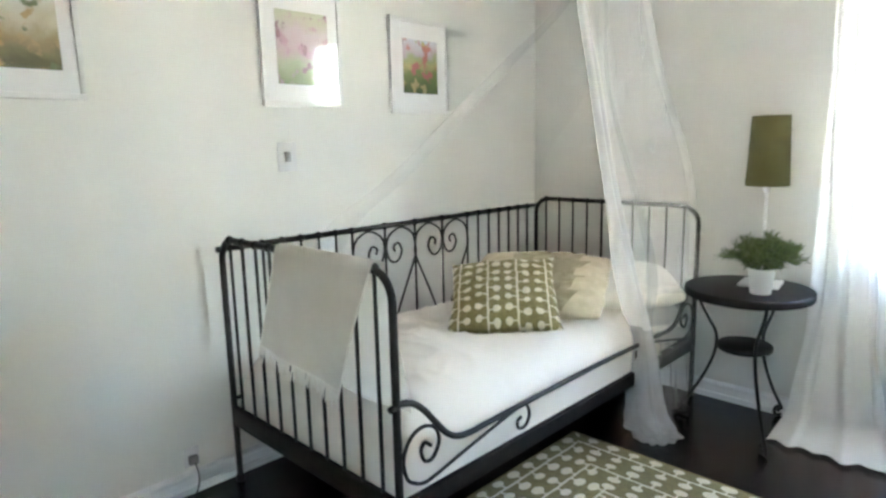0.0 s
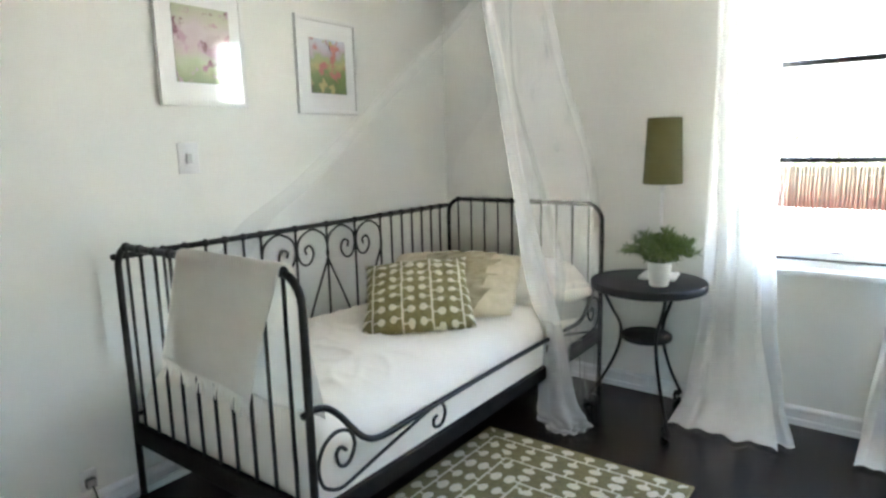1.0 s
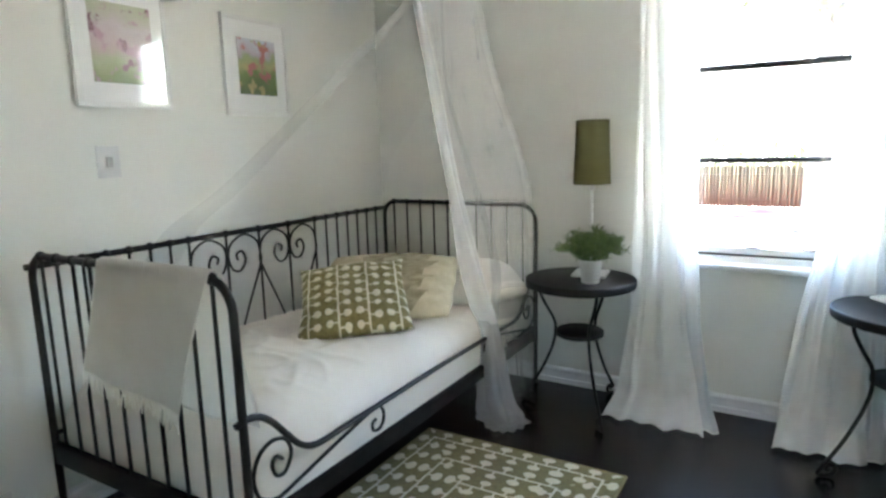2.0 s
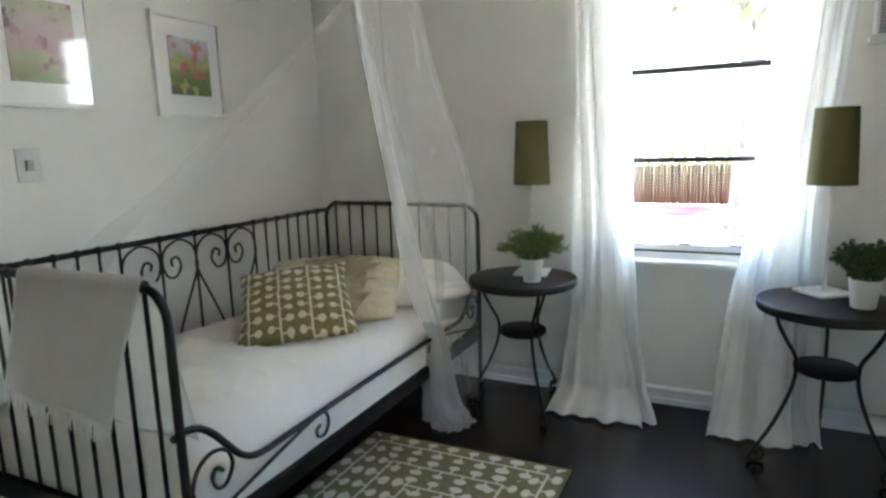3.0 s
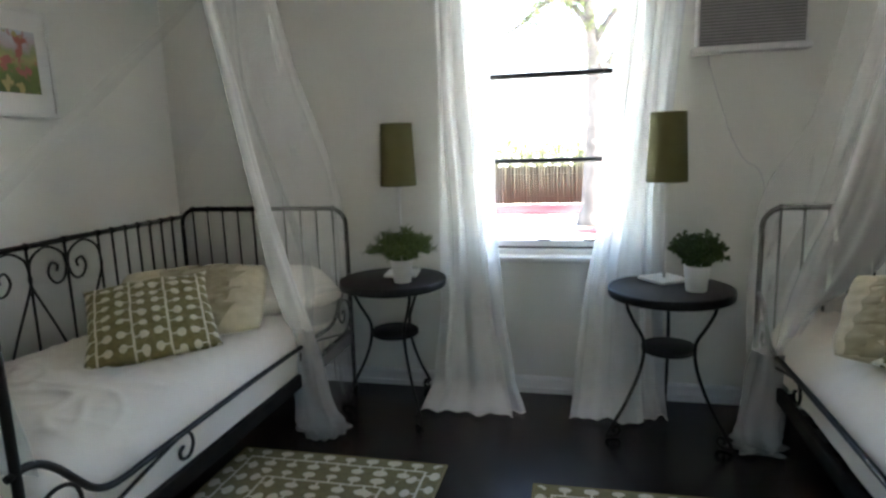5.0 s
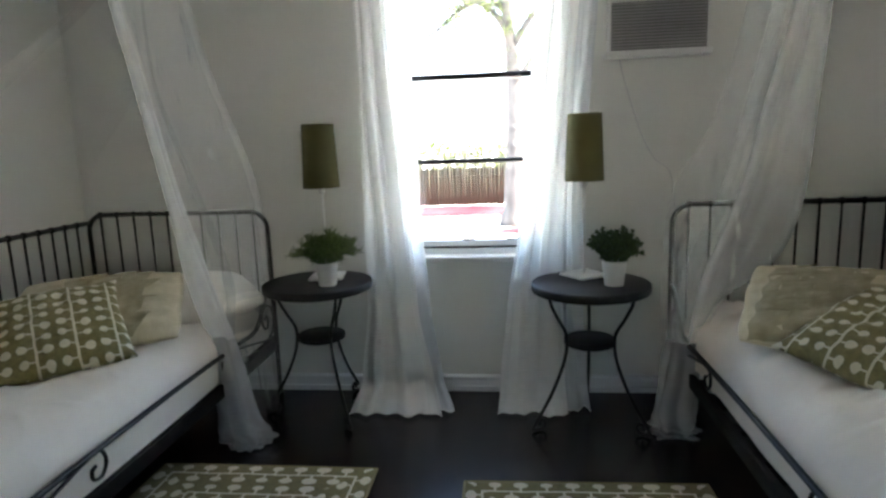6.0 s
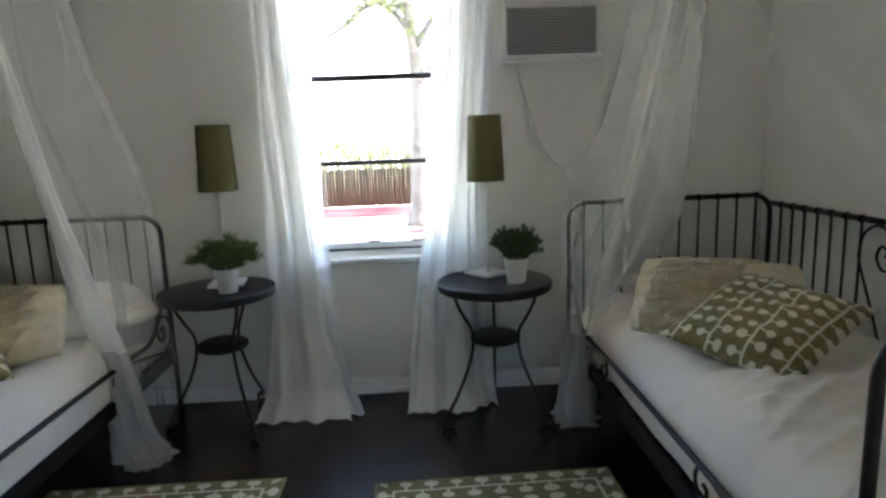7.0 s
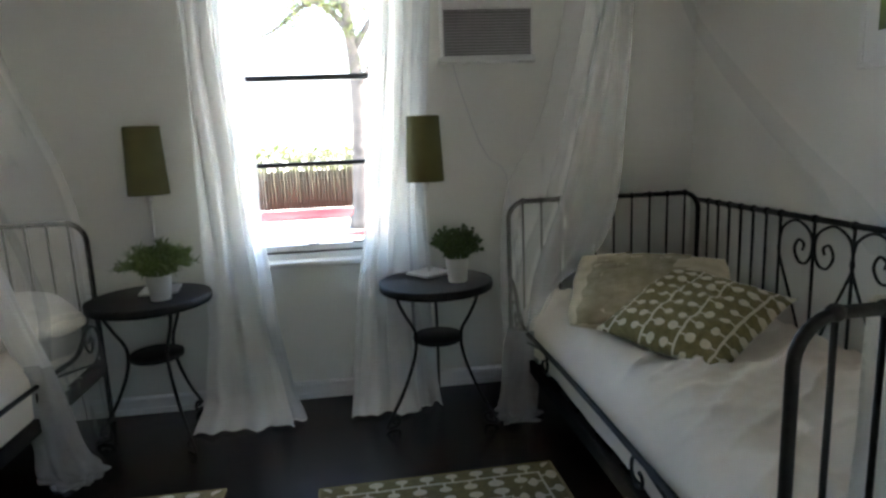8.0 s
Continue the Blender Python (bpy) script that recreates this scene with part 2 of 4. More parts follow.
def box(x0, y0, z0, x1, y1, z1, bevel=0.0, seg=2):
    bm = bmesh.new()
    bmesh.ops.create_cube(bm, size=1)
    for v in bm.verts:
        v.co = Vector(((x0 + x1) / 2 + v.co.x * (x1 - x0), (y0 + y1) / 2 + v.co.y * (y1 - y0), (z0 + z1) / 2 + v.co.z * (z1 - z0)))
    if bevel:
        bmesh.ops.bevel(bm, geom=bm.edges[:], offset=bevel, segments=seg, affect="EDGES", profile=0.5)
    return bm


def smooth_line(pts, n=6):
    """Catmull-Rom through the points."""
    P = [Vector(p) for p in pts]
    P = [2 * P[0] - P[1]] + P + [2 * P[-1] - P[-2]]
    out = []
    for i in range(1, len(P) - 2):
        a, b, c, d = P[i - 1:i + 3]
        for k in range(n):
            t = k / n
            out.append(0.5 * (2 * b + (c - a) * t + (2 * a - 5 * b + 4 * c - d) * t * t + (3 * b - a - 3 * c + d) * t ** 3))
    out.append(P[-2])
    return out


def tube(pts, r, seg=8, bm=None):
    """A round bar along a line; r is a number or a list."""
    bm = bm or bmesh.new()
    P = [Vector(p) for p in pts]
    n = len(P)
    rr = r if isinstance(r, (list, tuple)) else [r] * n
    tang = [(P[min(i + 1, n - 1)] - P[max(i - 1, 0)]).normalized() for i in range(n)]
    up = Vector((0, 0, 1)) if abs(tang[0].z) < 0.9 else Vector((1, 0, 0))
    side = tang[0].cross(up).normalized()
    rings = []
    for i in range(n):
        side = (side - tang[i] * side.dot(tang[i])).normalized()
        other = tang[i].cross(side)
        rings.append([bm.verts.new(P[i] + rr[i] * (math.cos(a) * side + math.sin(a) * other))
                      for a in (2 * math.pi * k / seg for k in range(seg))])
    for a, b in zip(rings, rings[1:]):
        for k in range(seg):
            bm.faces.new((a[k], a[(k + 1) % seg], b[(k + 1) % seg], b[k]))
    bm.faces.new(rings[0])
    bm.faces.new(rings[-1][::-1])
    return bm


def lathe(profile, seg=32, bm=None):
    """A turned body from (radius, height) pairs, round the z axis."""
    bm = bm or bmesh.new()
    rings = []
    for r, z in profile:
        if r <= 1e-5:
            rings.append([bm.verts.new((0, 0, z))])
        else:
            rings.append([bm.verts.new((r * math.cos(a), r * math.sin(a), z)) for a in (2 * math.pi * k / seg for k in range(seg))])
    for a, b in zip(rings, rings[1:]):
        for k in range(seg):
            k2 = (k + 1) % seg
            if len(a) == 1 and len(b) > 1:
                bm.faces.new((a[0], b[k], b[k2]))
            elif len(b) == 1 and len(a) > 1:
                bm.faces.new((a[k], a[k2], b[0]))
            elif len(a) > 1:
                bm.faces.new((a[k], a[k2], b[k2], b[k]))
    return bm


def bead(at, r):
    bm = bmesh.new()
    bmesh.ops.create_icosphere(bm, subdivisions=2, radius=r, matrix=Matrix.Translation(at))
    return bm


def grid(f, nu, nv, bm=None):
    """A sheet from a function of two numbers in 0..1."""
    bm = bm or bmesh.new()
    rows = [[bm.verts.new(f(i / nu, j / nv)) for i in range(nu + 1)] for j in range(nv + 1)]
    for a, b in zip(rows, rows[1:]):
        for i in range(nu):
            bm.faces.new((a[i], a[i + 1], b[i + 1], b[i]))
    return bm


def lerp(a, b, t):
    return a + (b - a) * t


def knots(table, t):
    """Straight-line reading of (t, value, value...) rows."""
    for a, b in zip(table, table[1:]):
        if t <= b[0]:
            k = (t - a[0]) / (b[0] - a[0])
            k = k * k * (3 - 2 * k) * 0.5 + k * 0.5
            return [lerp(p, q, k) for p, q in zip(a[1:], b[1:])]
    return list(table[-1][1:])


# ---- room shell ----
T = 0.14
floor = part("floor", box(XL - T, YB - T, -0.2, XR + T, YW + T, 0.0), M_floor, smooth=False)
tagged(floor, "glossy espresso-stained dark wooden floor", "floor", kind="structure")
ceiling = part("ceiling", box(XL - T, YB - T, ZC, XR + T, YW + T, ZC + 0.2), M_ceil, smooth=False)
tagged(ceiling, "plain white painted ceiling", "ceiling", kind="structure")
for nm, b in (("wall_west", (XL - T, YB - T, 0, XL, YW + T, ZC)), ("wall_east", (XR, YB - T, 0, XR + T, YW + T, ZC)),
              ):
    tagged(part(nm, box(*b), M_wall, smooth=False), "smooth off-white painted bedroom wall", "wall", kind="structure")
bm = bmesh.new()
for b in ((XL, YW, 0, WIN_X0, YW + T, ZC), (WIN_X1, YW, 0, XR, YW + T, ZC), (WIN_X0, YW, 0, WIN_X1, YW + T, WIN_Z0), (WIN_X0, YW, WIN_Z1, WIN_X1, YW + T, ZC)):
    b2 = box(*b)
    me = bpy.data.meshes.new("tmp")
    b2.to_mesh(me)
    b2.free()
    bm.from_mesh(me)
    bpy.data.meshes.remove(me)
bmesh.ops.remove_doubles(bm, verts=bm.verts, dist=1e-5)
tagged(part("wall_north", bm, M_wall, smooth=False), "off-white painted wall with a tall window opening", "wall", kind="structure")


bm = bmesh.new()
for b in ((XL, YB - T, 0, SX0, YB, ZC), (SX1, YB - T, 0, XR, YB, ZC), (SX0, YB - T, 0, SX1, YB, SZ0), (SX0, YB - T, SZ1, SX1, YB, ZC)):
    b2 = box(*b)
    me = bpy.data.meshes.new("tmp")
    b2.to_mesh(me)
    b2.free()
    bm.from_mesh(me)
    bpy.data.meshes.remove(me)
tagged(part("wall_south", bm, M_wall, smooth=False), "off-white painted wall with a window opening", "wall", kind="structure")


def baseboard(name, a, b, inward):
    """A moulded skirting board from a to b; inward: the way into the room."""
    a, b, n = Vector((*a, 0)), Vector((*b, 0)), Vector((*inward, 0))
    prof = ((0, 0), (0.018, 0), (0.018, 0.028), (0.012, 0.034), (0.012, 0.066), (0.017, 0.072), (0.017, 0.084), (0.006, 0.093), (0, 0.093))
    bm = bmesh.new()
    ra = [bm.verts.new(a + n * d + Vector((0, 0, z))) for d, z in prof]
    rb = [bm.verts.new(b + n * d + Vector((0, 0, z))) for d, z in prof]
    for i in range(len(prof)):
        j = (i + 1) % len(prof)
        bm.faces.new((ra[i], ra[j], rb[j], rb[i]))
    bm.faces.new(ra)
    bm.faces.new(rb[::-1])
    ob = part(name, bm, M_trim, smooth=False)
    return tagged(ob, "white moulded wooden skirting board", "baseboard", kind="structure")


baseboard("baseboard_north", (XL + 0.02, YW), (XR - 0.02, YW), (0, -1))
baseboard("baseboard_west", (XL, YB), (XL, YW), (1, 0))
baseboard("baseboard_east", (XR, YB), (XR, YW), (-1, 0))

# ---- window ----
window = thing("window_1", "tall white sash window with dark meeting bars", "window", kind="structure")
yo = YW + 0.05
WT = 0.045
for nm, b in (("window_frame", (WIN_X0, yo, WIN_Z0, WIN_X0 + WT, yo + 0.06, WIN_Z1)), ("window_frame", (WIN_X1 - WT, yo, WIN_Z0, WIN_X1, yo + 0.06, WIN_Z1)),
              ("window_frame", (WIN_X0 + WT, yo, WIN_Z1 - WT, WIN_X1 - WT, yo + 0.06, WIN_Z1)), ("bottom_rail", (WIN_X0 + WT, yo - 0.012, WIN_Z0 + 0.042, WIN_X1 - WT, yo + 0.05, WIN_Z0 + 0.075))):
    part(nm, box(*b, 0.004), M_trim, window, smooth=False)
part("window_sill", box(WIN_X0 - 0.05, YW - 0.035, WIN_Z0 - 0.03, WIN_X1 + 0.05, yo + 0.05, WIN_Z0 - 0.002, 0.006), M_trim, window, "white painted sill")
part("sash_gap", box(WIN_X0 + WT, yo + 0.004, WIN_Z0 + 0.03, WIN_X1 - WT, yo + 0.05, WIN_Z0 + 0.042), M_dark, window, smooth=False)
part("sash_stool", box(WIN_X0 + WT, yo - 0.02, WIN_Z0 - 0.002, WIN_X1 - WT, yo + 0.055, WIN_Z0 + 0.03, 0.004), M_trim, window, smooth=False)
part("meeting_rail", box(WIN_X0 + WT, yo, 1.234, WIN_X1 - WT, yo + 0.03, 1.258, 0.003), M_dark, window, "dark thin glazing bar", smooth=False)
part("meeting_rail", box(WIN_X0 + WT, yo + 0.01, 1.662, WIN_X1 - WT, yo + 0.045, 1.692, 0.003), M_dark, window, "dark meeting bar", smooth=False)
for z0, z1 in ((WIN_Z0 + 0.075, 1.234), (1.258, 1.662), (1.692, WIN_Z1 - WT)):
    pane = part("pane", box(WIN_X0 + WT, yo + 0.018, z0, WIN_X1 - WT, yo + 0.022, z1), M_glass, window, smooth=False)
    pane.visible_shadow = False
for x in (-0.2, 0.03):
    lift = part("sash_lift", tube(smooth_line([(x - 0.03, yo - 0.012, 0.842), (x - 0.02, yo - 0.03, 0.837), (x + 0.02, yo - 0.03, 0.837), (x + 0.03, yo - 0.012, 0.842)], 4), 0.005, 6), M_dark, window, "small dark sash lift")

window_b = thing("window_2", "white fixed window in the wall facing the beds", "window", kind="structure")
for b in ((SX0, YB - 0.1, SZ0, SX0 + 0.04, YB - 0.04, SZ1), (SX1 - 0.04, YB - 0.1, SZ0, SX1, YB - 0.04, SZ1), (SX0 + 0.04, YB - 0.1, SZ1 - 0.04, SX1 - 0.04, YB - 0.04, SZ1), (SX0 + 0.04, YB - 0.1, SZ0, SX1 - 0.04, YB - 0.04, SZ0 + 0.04)):
    part("window_frame", box(*b, 0.004), M_trim, window_b, smooth=False)
pane = part("pane", box(SX0 + 0.04, YB - 0.072, SZ0 + 0.04, SX1 - 0.04, YB - 0.068, SZ1 - 0.04), M_glass, window_b, smooth=False)
pane.visible_shadow = False

# ---- daybeds ----
LEN, ZT, ZR = 2.07, 1.02, 0.978


def daybed(front, back, y0, label):
    """A wrought-iron daybed: front and back are its two long edges, y0 its foot end."""
    bed = thing("daybed", label, "bed", ((front + back) / 2, y0 + LEN / 2, 0), group="twin daybeds")
    s = 1 if back > front else -1
    W = abs(back - front)

    def L(u, y, z):
        """u metres in from the front edge, y metres from the foot."""
        return Vector((s * (u - W / 2), y - LEN / 2, z))

    def end_panel(name, y):
        arc = [(0.09 * (1 - math.cos(a)), ZT - 0.09 + 0.09 * math.sin(a)) for a in (math.pi / 2 * k / 6 for k in range(7))]
        line = [L(0, y, 0.0), L(0, y, 0.3), L(0, y, 0.6)] + [L(u, y, z) for u, z in arc] + [L(W / 2, y, ZT)]
        line += [L(W - u, y, z) for u, z in arc[::-1]] + [L(W, y, 0.6), L(W, y, 0.3), L(W, y, 0.0)]
        fr = part(name, tube(line, 0.0125, 10), M_iron, bed)
        for u in (0, W):
            f = lathe([(0, 0), (0.018, 0), (0.018, 0.012), (0.0135, 0.03), (0, 0.03)], 12)
            bmesh.ops.translate(f, verts=f.verts, vec=L(u, y, 0))
            part("foot", f, M_iron, fr)
        n = 10
        for k in range(n):
            u = lerp(0.075, W - 0.075, k / (n - 1))
            b = part("bar", tube([L(u, y, 0.30), L(u, y, 0.65), L(u, y, ZT)], 0.0062, 8), M_iron, bed)
            part("bead", bead(L(u, y, ZT), 0.0175), M_iron, b)
        part("end_board", box(*[min(a, b) for a, b in zip(L(0.012, y - 0.012, 0.25), L(W - 0.012, y + 0.012, 0.33))],
                              *[max(a, b) for a, b in zip(L(0.012, y - 0.012, 0.25), L(W - 0.012, y + 0.012, 0.33))], 0.004), M_board, bed, "dark painted end board")

    end_panel("foot_frame", 0.0)
    end_panel("head_frame", LEN)
    # long back with scrolls
    part("back_rail", tube([L(W, -0.02, ZR), L(W, LEN / 2, ZR), L(W, LEN + 0.015, ZR)], 0.012, 10), M_iron, bed)
    part("back_lower_rail", tube([L(W, 0, 0.36), L(W, LEN, 0.36)], 0.009, 8), M_iron, bed)
    mid = LEN / 2 - 0.005
    half = 0.198
    offs = [half * k for k in (-2, -1, 0, 1, 2)] + [2 * half + 0.0915 * k for k in range(1, 7)] + [-2 * half - 0.0915 * k for k in range(1, 7)]
    for o in offs:
        b = part("bar", tube([L(W, mid + o, 0.36), L(W, mid + o, ZR)], 0.006, 8), M_iron, bed)
        part("bead", bead(L(W, mid + o, ZR), 0.0175), M_iron, b)
    lobe = ((0.02, 0.80), (0.0, 0.86), (0.1, 0.925), (0.48, 0.962), (0.88, 0.925), (0.97, 0.86), (0.85, 0.802), (0.62, 0.795), (0.47, 0.84), (0.57, 0.884), (0.73, 0.872), (0.7, 0.845))
    for a, d in ((0, 1), (0, -1), (2, -1), (-2, 1)):
        pts = [L(W, mid + half * (a + d * 0.98), 0.38), L(W, mid + half * (a + d * 0.5), 0.6)] + [L(W, mid + half * (a + d * p), z) for p, z in lobe]
        part("scroll", tube(smooth_line(pts, 6), 0.0055, 8), M_iron, bed)
    # front rail, dipping near both ends, and its scrolls
    dip = ((-0.025, 0.622), (0.02, 0.628), (0.065, 0.615), (0.11, 0.578), (0.155, 0.525), (0.2, 0.475), (0.25, 0.445), (0.32, 0.435), (0.45, 0.438))
    prof = [(y, z) for y, z in dip] + [(LEN / 2, 0.444)] + [(LEN - y, z) for y, z in dip[::-1]]
    part("front_rail", tube(smooth_line([L(0, y, z) for y, z in prof], 5), 0.0105, 10), M_iron, bed)
    curl = ((0.132, 0.458), (0.108, 0.476), (0.091, 0.456), (0.105, 0.418), (0.14, 0.415), (0.168, 0.462), (0.148, 0.512), (0.095, 0.529), (0.045, 0.505), (0.02, 0.45), (0.032, 0.39),
            (0.062, 0.362), (0.1, 0.348), (0.145, 0.352), (0.3, 0.385), (0.45, 0.415), (0.55, 0.433), (0.6, 0.436), (0.626, 0.412), (0.628, 0.376), (0.602, 0.350), (0.566, 0.358), (0.562, 0.385), (0.582, 0.395))
    for flip in (0, 1):
        part("scroll", tube(smooth_line([L(0, LEN - y if flip else y, z) for y, z in curl], 5), 0.006, 8), M_iron, bed)
    for u in (0.015, W - 0.015):
        a, b = L(u - 0.012, 0.012, 0.25), L(u + 0.012, LEN - 0.012, 0.31)
        part("side_board", box(*[min(p, q) for p, q in zip(a, b)], *[max(p, q) for p, q in zip(a, b)], 0.003), M_board, bed, "dark brown side board")
    for k in range(9):
        y = 0.2 + k * (LEN - 0.4) / 8
        a, b = L(0.03, y - 0.035, 0.285), L(W - 0.03, y + 0.035, 0.3)
        part("slat", box(*[min(p, q) for p, q in zip(a, b)], *[max(p, q) for p, q in zip(a, b)]), M_board, bed, smooth=False)
    return bed


def mattress(front, back, y0, low0, low1, seed, label, worn=1.0):
    """A made-up mattress: soft top with folds, the sheet hanging down in front of the side board."""
    s = 1 if back > front else -1
    W = abs(back - front) - 0.055
    Ln = LEN - 0.07
    ob = thing("mattress", label, "mattress", ((front + back) / 2, y0 + LEN / 2, 0), group="mattresses")
    off = Vector((seed * 7.3, seed * 2.1, 0))

    def top(x, y):
        n = 0.022 * noise.noise(Vector((x * 3.2, y * 2.6, 0)) + off) + 0.012 * noise.noise(Vector((x * 7, y * 6, 3)) + off)
        w = Vector((x * 3 + 0.8 * noise.noise(Vector((x * 4, y * 4, seed))), y * 9 + x * 3.5, 7)) + off
        n += 0.015 * (1 - abs(noise.noise(w)) * 2.2) ** 3 * max(0.0, 0.5 + noise.noise(Vector((x * 2, y * 2, 9)) + off))
        w = Vector((x * 8 - y * 5, y * 4 + x * 2, 17)) + off
        n += 0.009 * (1 - abs(noise.noise(w)) * 2) ** 3
        w = Vector((x * 1.6 + y * 1.1, y * 7 - x * 4 + 0.7 * noise.noise(Vector((x * 3, y * 3, seed))), 27)) + off
        n += 0.012 * (worn - 1) * (1 - abs(noise.noise(w)) * 2.4) ** 5
        return n * (0.6 + 0.4 * worn)

    def f(u, v):
        # u runs round the section, v along the bed
        y = lerp(-Ln / 2, Ln / 2, v)
        low = lerp(low0, low1, v) + 0.01 * noise.noise(Vector((y * 5, seed, 0)))
        e = min(v, 1 - v) * Ln
        end = 1 - max(0.0, 1 - e / 0.09) ** 2
        zt = 0.565
        if u < 0.14:
            x, z = -W / 2, lerp(low, 0.43, u / 0.14)
        elif u < 0.34:
            a = (u - 0.14) / 0.2 * math.pi / 2
            x, z = -W / 2 + 0.19 * (1 - math.cos(a)), 0.43 + (zt - 0.43) * math.sin(a)
        elif u < 0.7:
            x, z = lerp(-W / 2 + 0.19, W / 2 - 0.12, (u - 0.34) / 0.36), zt + 0.012 * math.sin((u - 0.34) / 0.36 * math.pi)
        elif u < 0.84:
            a = (u - 0.7) / 0.14 * math.pi / 2
            x, z = W / 2 - 0.12 + 0.12 * math.sin(a), 0.44 + (zt - 0.44) * math.cos(a)
        else:
            x, z = W / 2, lerp(0.44, 0.31, (u - 0.84) / 0.16)
        if 0.2 < u < 0.8:
            k = min(1, (u - 0.2) / 0.14, (0.8 - u) / 0.1)
            z += k * top(x, y)
        elif u <= 0.2:
            x += -0.006 * noise.noise(Vector((y * 9, z * 4, seed)))
        z = 0.31 + (z - 0.31) * (0.75 + 0.25 * end) if z > 0.31 else z
        y += -math.copysign(0.03, v - 0.5) * max(0.0, (z - 0.42) / 0.15) * (1 - end)
        return Vector((s * x, y, z))

    nu, nv = 130, 200
    bm = bmesh.new()
    rows = [[bm.verts.new(f(i / nu, j / nv)) for i in range(nu + 1)] for j in range(nv + 1)]
    for p, q in zip(rows, rows[1:]):
        for i in range(nu):
            bm.faces.new((p[i], p[i + 1], q[i + 1], q[i]))
        bm.faces.new((p[nu], p[0], q[0], q[nu]))
    for edge in (rows[0], rows[-1]):
        caps = bmesh.new()
        r = [caps.verts.new(v.co) for v in edge]
        inner = [caps.verts.new((v.co.x * 0.97, v.co.y + math.copysign(0.012, v.co.y), 0.31 + (v.co.z - 0.31) * 0.9)) for v in r]
        for i in range(nu):
            caps.faces.new((r[i], r[i + 1], inner[i + 1], inner[i]))
        caps.faces.new(inner)
        part("sheet_end", caps, M_sheet, ob, "sheet tucked round the mattress end")
    part("sheet", bm, M_sheet, ob, "white cotton sheet with soft creases")
    return ob


def pillow_mesh(w, h, t, seed, pinch=0.06, n=34, crease=0.02, blunt=0.0):
    """A stuffed cushion in the x-y plane, thickest in the middle, with pulled-in sides and pointed corners."""
    def face(sgn):
        def f(u, v):
            a, b = 2 * u - 1, 2 * v - 1
            x = a * w / 2 * (1 - pinch * (1 - b * b) * abs(a) ** 3) * (1 - blunt * b ** 4) * (1 + 0.03 * noise.noise(Vector((b * 2.2, a, seed))))
            y = b * h / 2 * (1 - pinch * (1 - a * a) * abs(b) ** 3) * (1 - blunt * a ** 4) * (1 + 0.03 * noise.noise(Vector((a * 2.2, b, seed + 5))))
            d = max(0.0, (1 - abs(a) ** 2.6) * (1 - abs(b) ** 2.6)) ** 0.62
            z = sgn * t / 2 * d * (1 + 0.12 * noise.noise(Vector((a * 1.6, b * 1.6, seed + sgn))))
            z += sgn * d * crease * noise.noise(Vector((a * 5, b * 5, seed)))
            return Vector((x, y, z))
        return f
    bm = grid(face(1), n, n)
    grid(face(-1), n, n, bm)
    bmesh.ops.remove_doubles(bm, verts=bm.verts, dist=1e-4)
    return bm


def lean(base_l, base_r, tilt, h, lift=0.0):
    """A pose for a cushion whose lower corners stand at base_l and base_r, leaning back by tilt degrees from upright."""
    a, b = Vector(base_l), Vector(base_r)
    ex = (b - a).normalized()
    back = Vector((0, 0, 1)).cross(ex)
    ey = (Vector((0, 0, 1)) * math.cos(radians(tilt)) + back * math.sin(radians(tilt))).normalized()
    ez = ex.cross(ey)
    m = Matrix.Identity(4)
    for i in range(3):
        m[i][0], m[i][1], m[i][2] = ex[i], ey[i], ez[i]
    m.translation = (a + b) / 2 + ey * h / 2 + Vector((0, 0, lift))
    return m


def spread(bl, br, tl, tr):
    """A pose for a cushion whose four corners lie about there."""
    bl, br, tl, tr = (Vector(p) for p in (bl, br, tl, tr))
    ex = ((br - bl) + (tr - tl)).normalized()
    ey = (tl - bl) + (tr - br)
    ey = (ey - ex * ey.dot(ex)).normalized()
    ez = ex.cross(ey)
    m = Matrix.Identity(4)
    for i in range(3):
        m[i][0], m[i][1], m[i][2] = ex[i], ey[i], ez[i]
    m.translation = (bl + br + tl + tr) / 4
    return m


def ruffle_cushion(m, w, h, t, seed, label, start):
    ob = new("ruffled_cushion")
    ob.matrix_basis = m
    tagged(ob, label, "cushion", "ruffled cushions")
    part("cover", pillow_mesh(w, h, t, seed, 0.0, blunt=0.05), M_cream, ob, "cream quilted cover")

    def frill(x0):
        def f(u, v):
            y = lerp(-h / 2, h / 2, v) * 0.96 * (1 - 0.05 * min(1, abs(2 * x0 / w)) ** 4)
            a, b = 2 * (x0 + u * 0.07) / w, 2 * v - 1
            zig = 0.065 * ((v * 4.2 + x0 * 9) % 1.0) ** 1.4
            x = x0 + 0.05 * (v - 0.5) + u * (0.055 + zig) + 0.006 * math.sin(v * 30 + x0 * 50)
            d = max(0.0, (1 - abs(a) ** 2.6) * (1 - abs(b) ** 2.6)) ** 0.62
            z = t / 2 * d * 1.08 + 0.004 + 0.009 * u * (1 + math.sin(v * 41 + x0 * 40)) * 0.7 + 0.012 * u * noise.noise(Vector((v * 9, x0 * 8, seed)))
            return Vector((x, y, z))
        return grid(f, 6, 110)
    for k in range(6):
        part("frill", frill(-w / 2 + start + k * 0.052), M_ruffle, ob, "olive-beige gathered frill")
    return ob


def cushion(m, w, h, t, seed, name, material, label, group):
    ob = part(name, pillow_mesh(w, h, t, seed, 0.0, blunt=0.13) if name == "pillow" else pillow_mesh(w, h, t, seed), material)
    ob.matrix_basis = m
    return tagged(ob, label, "cushion" if "cushion" in name else "pillow", group)


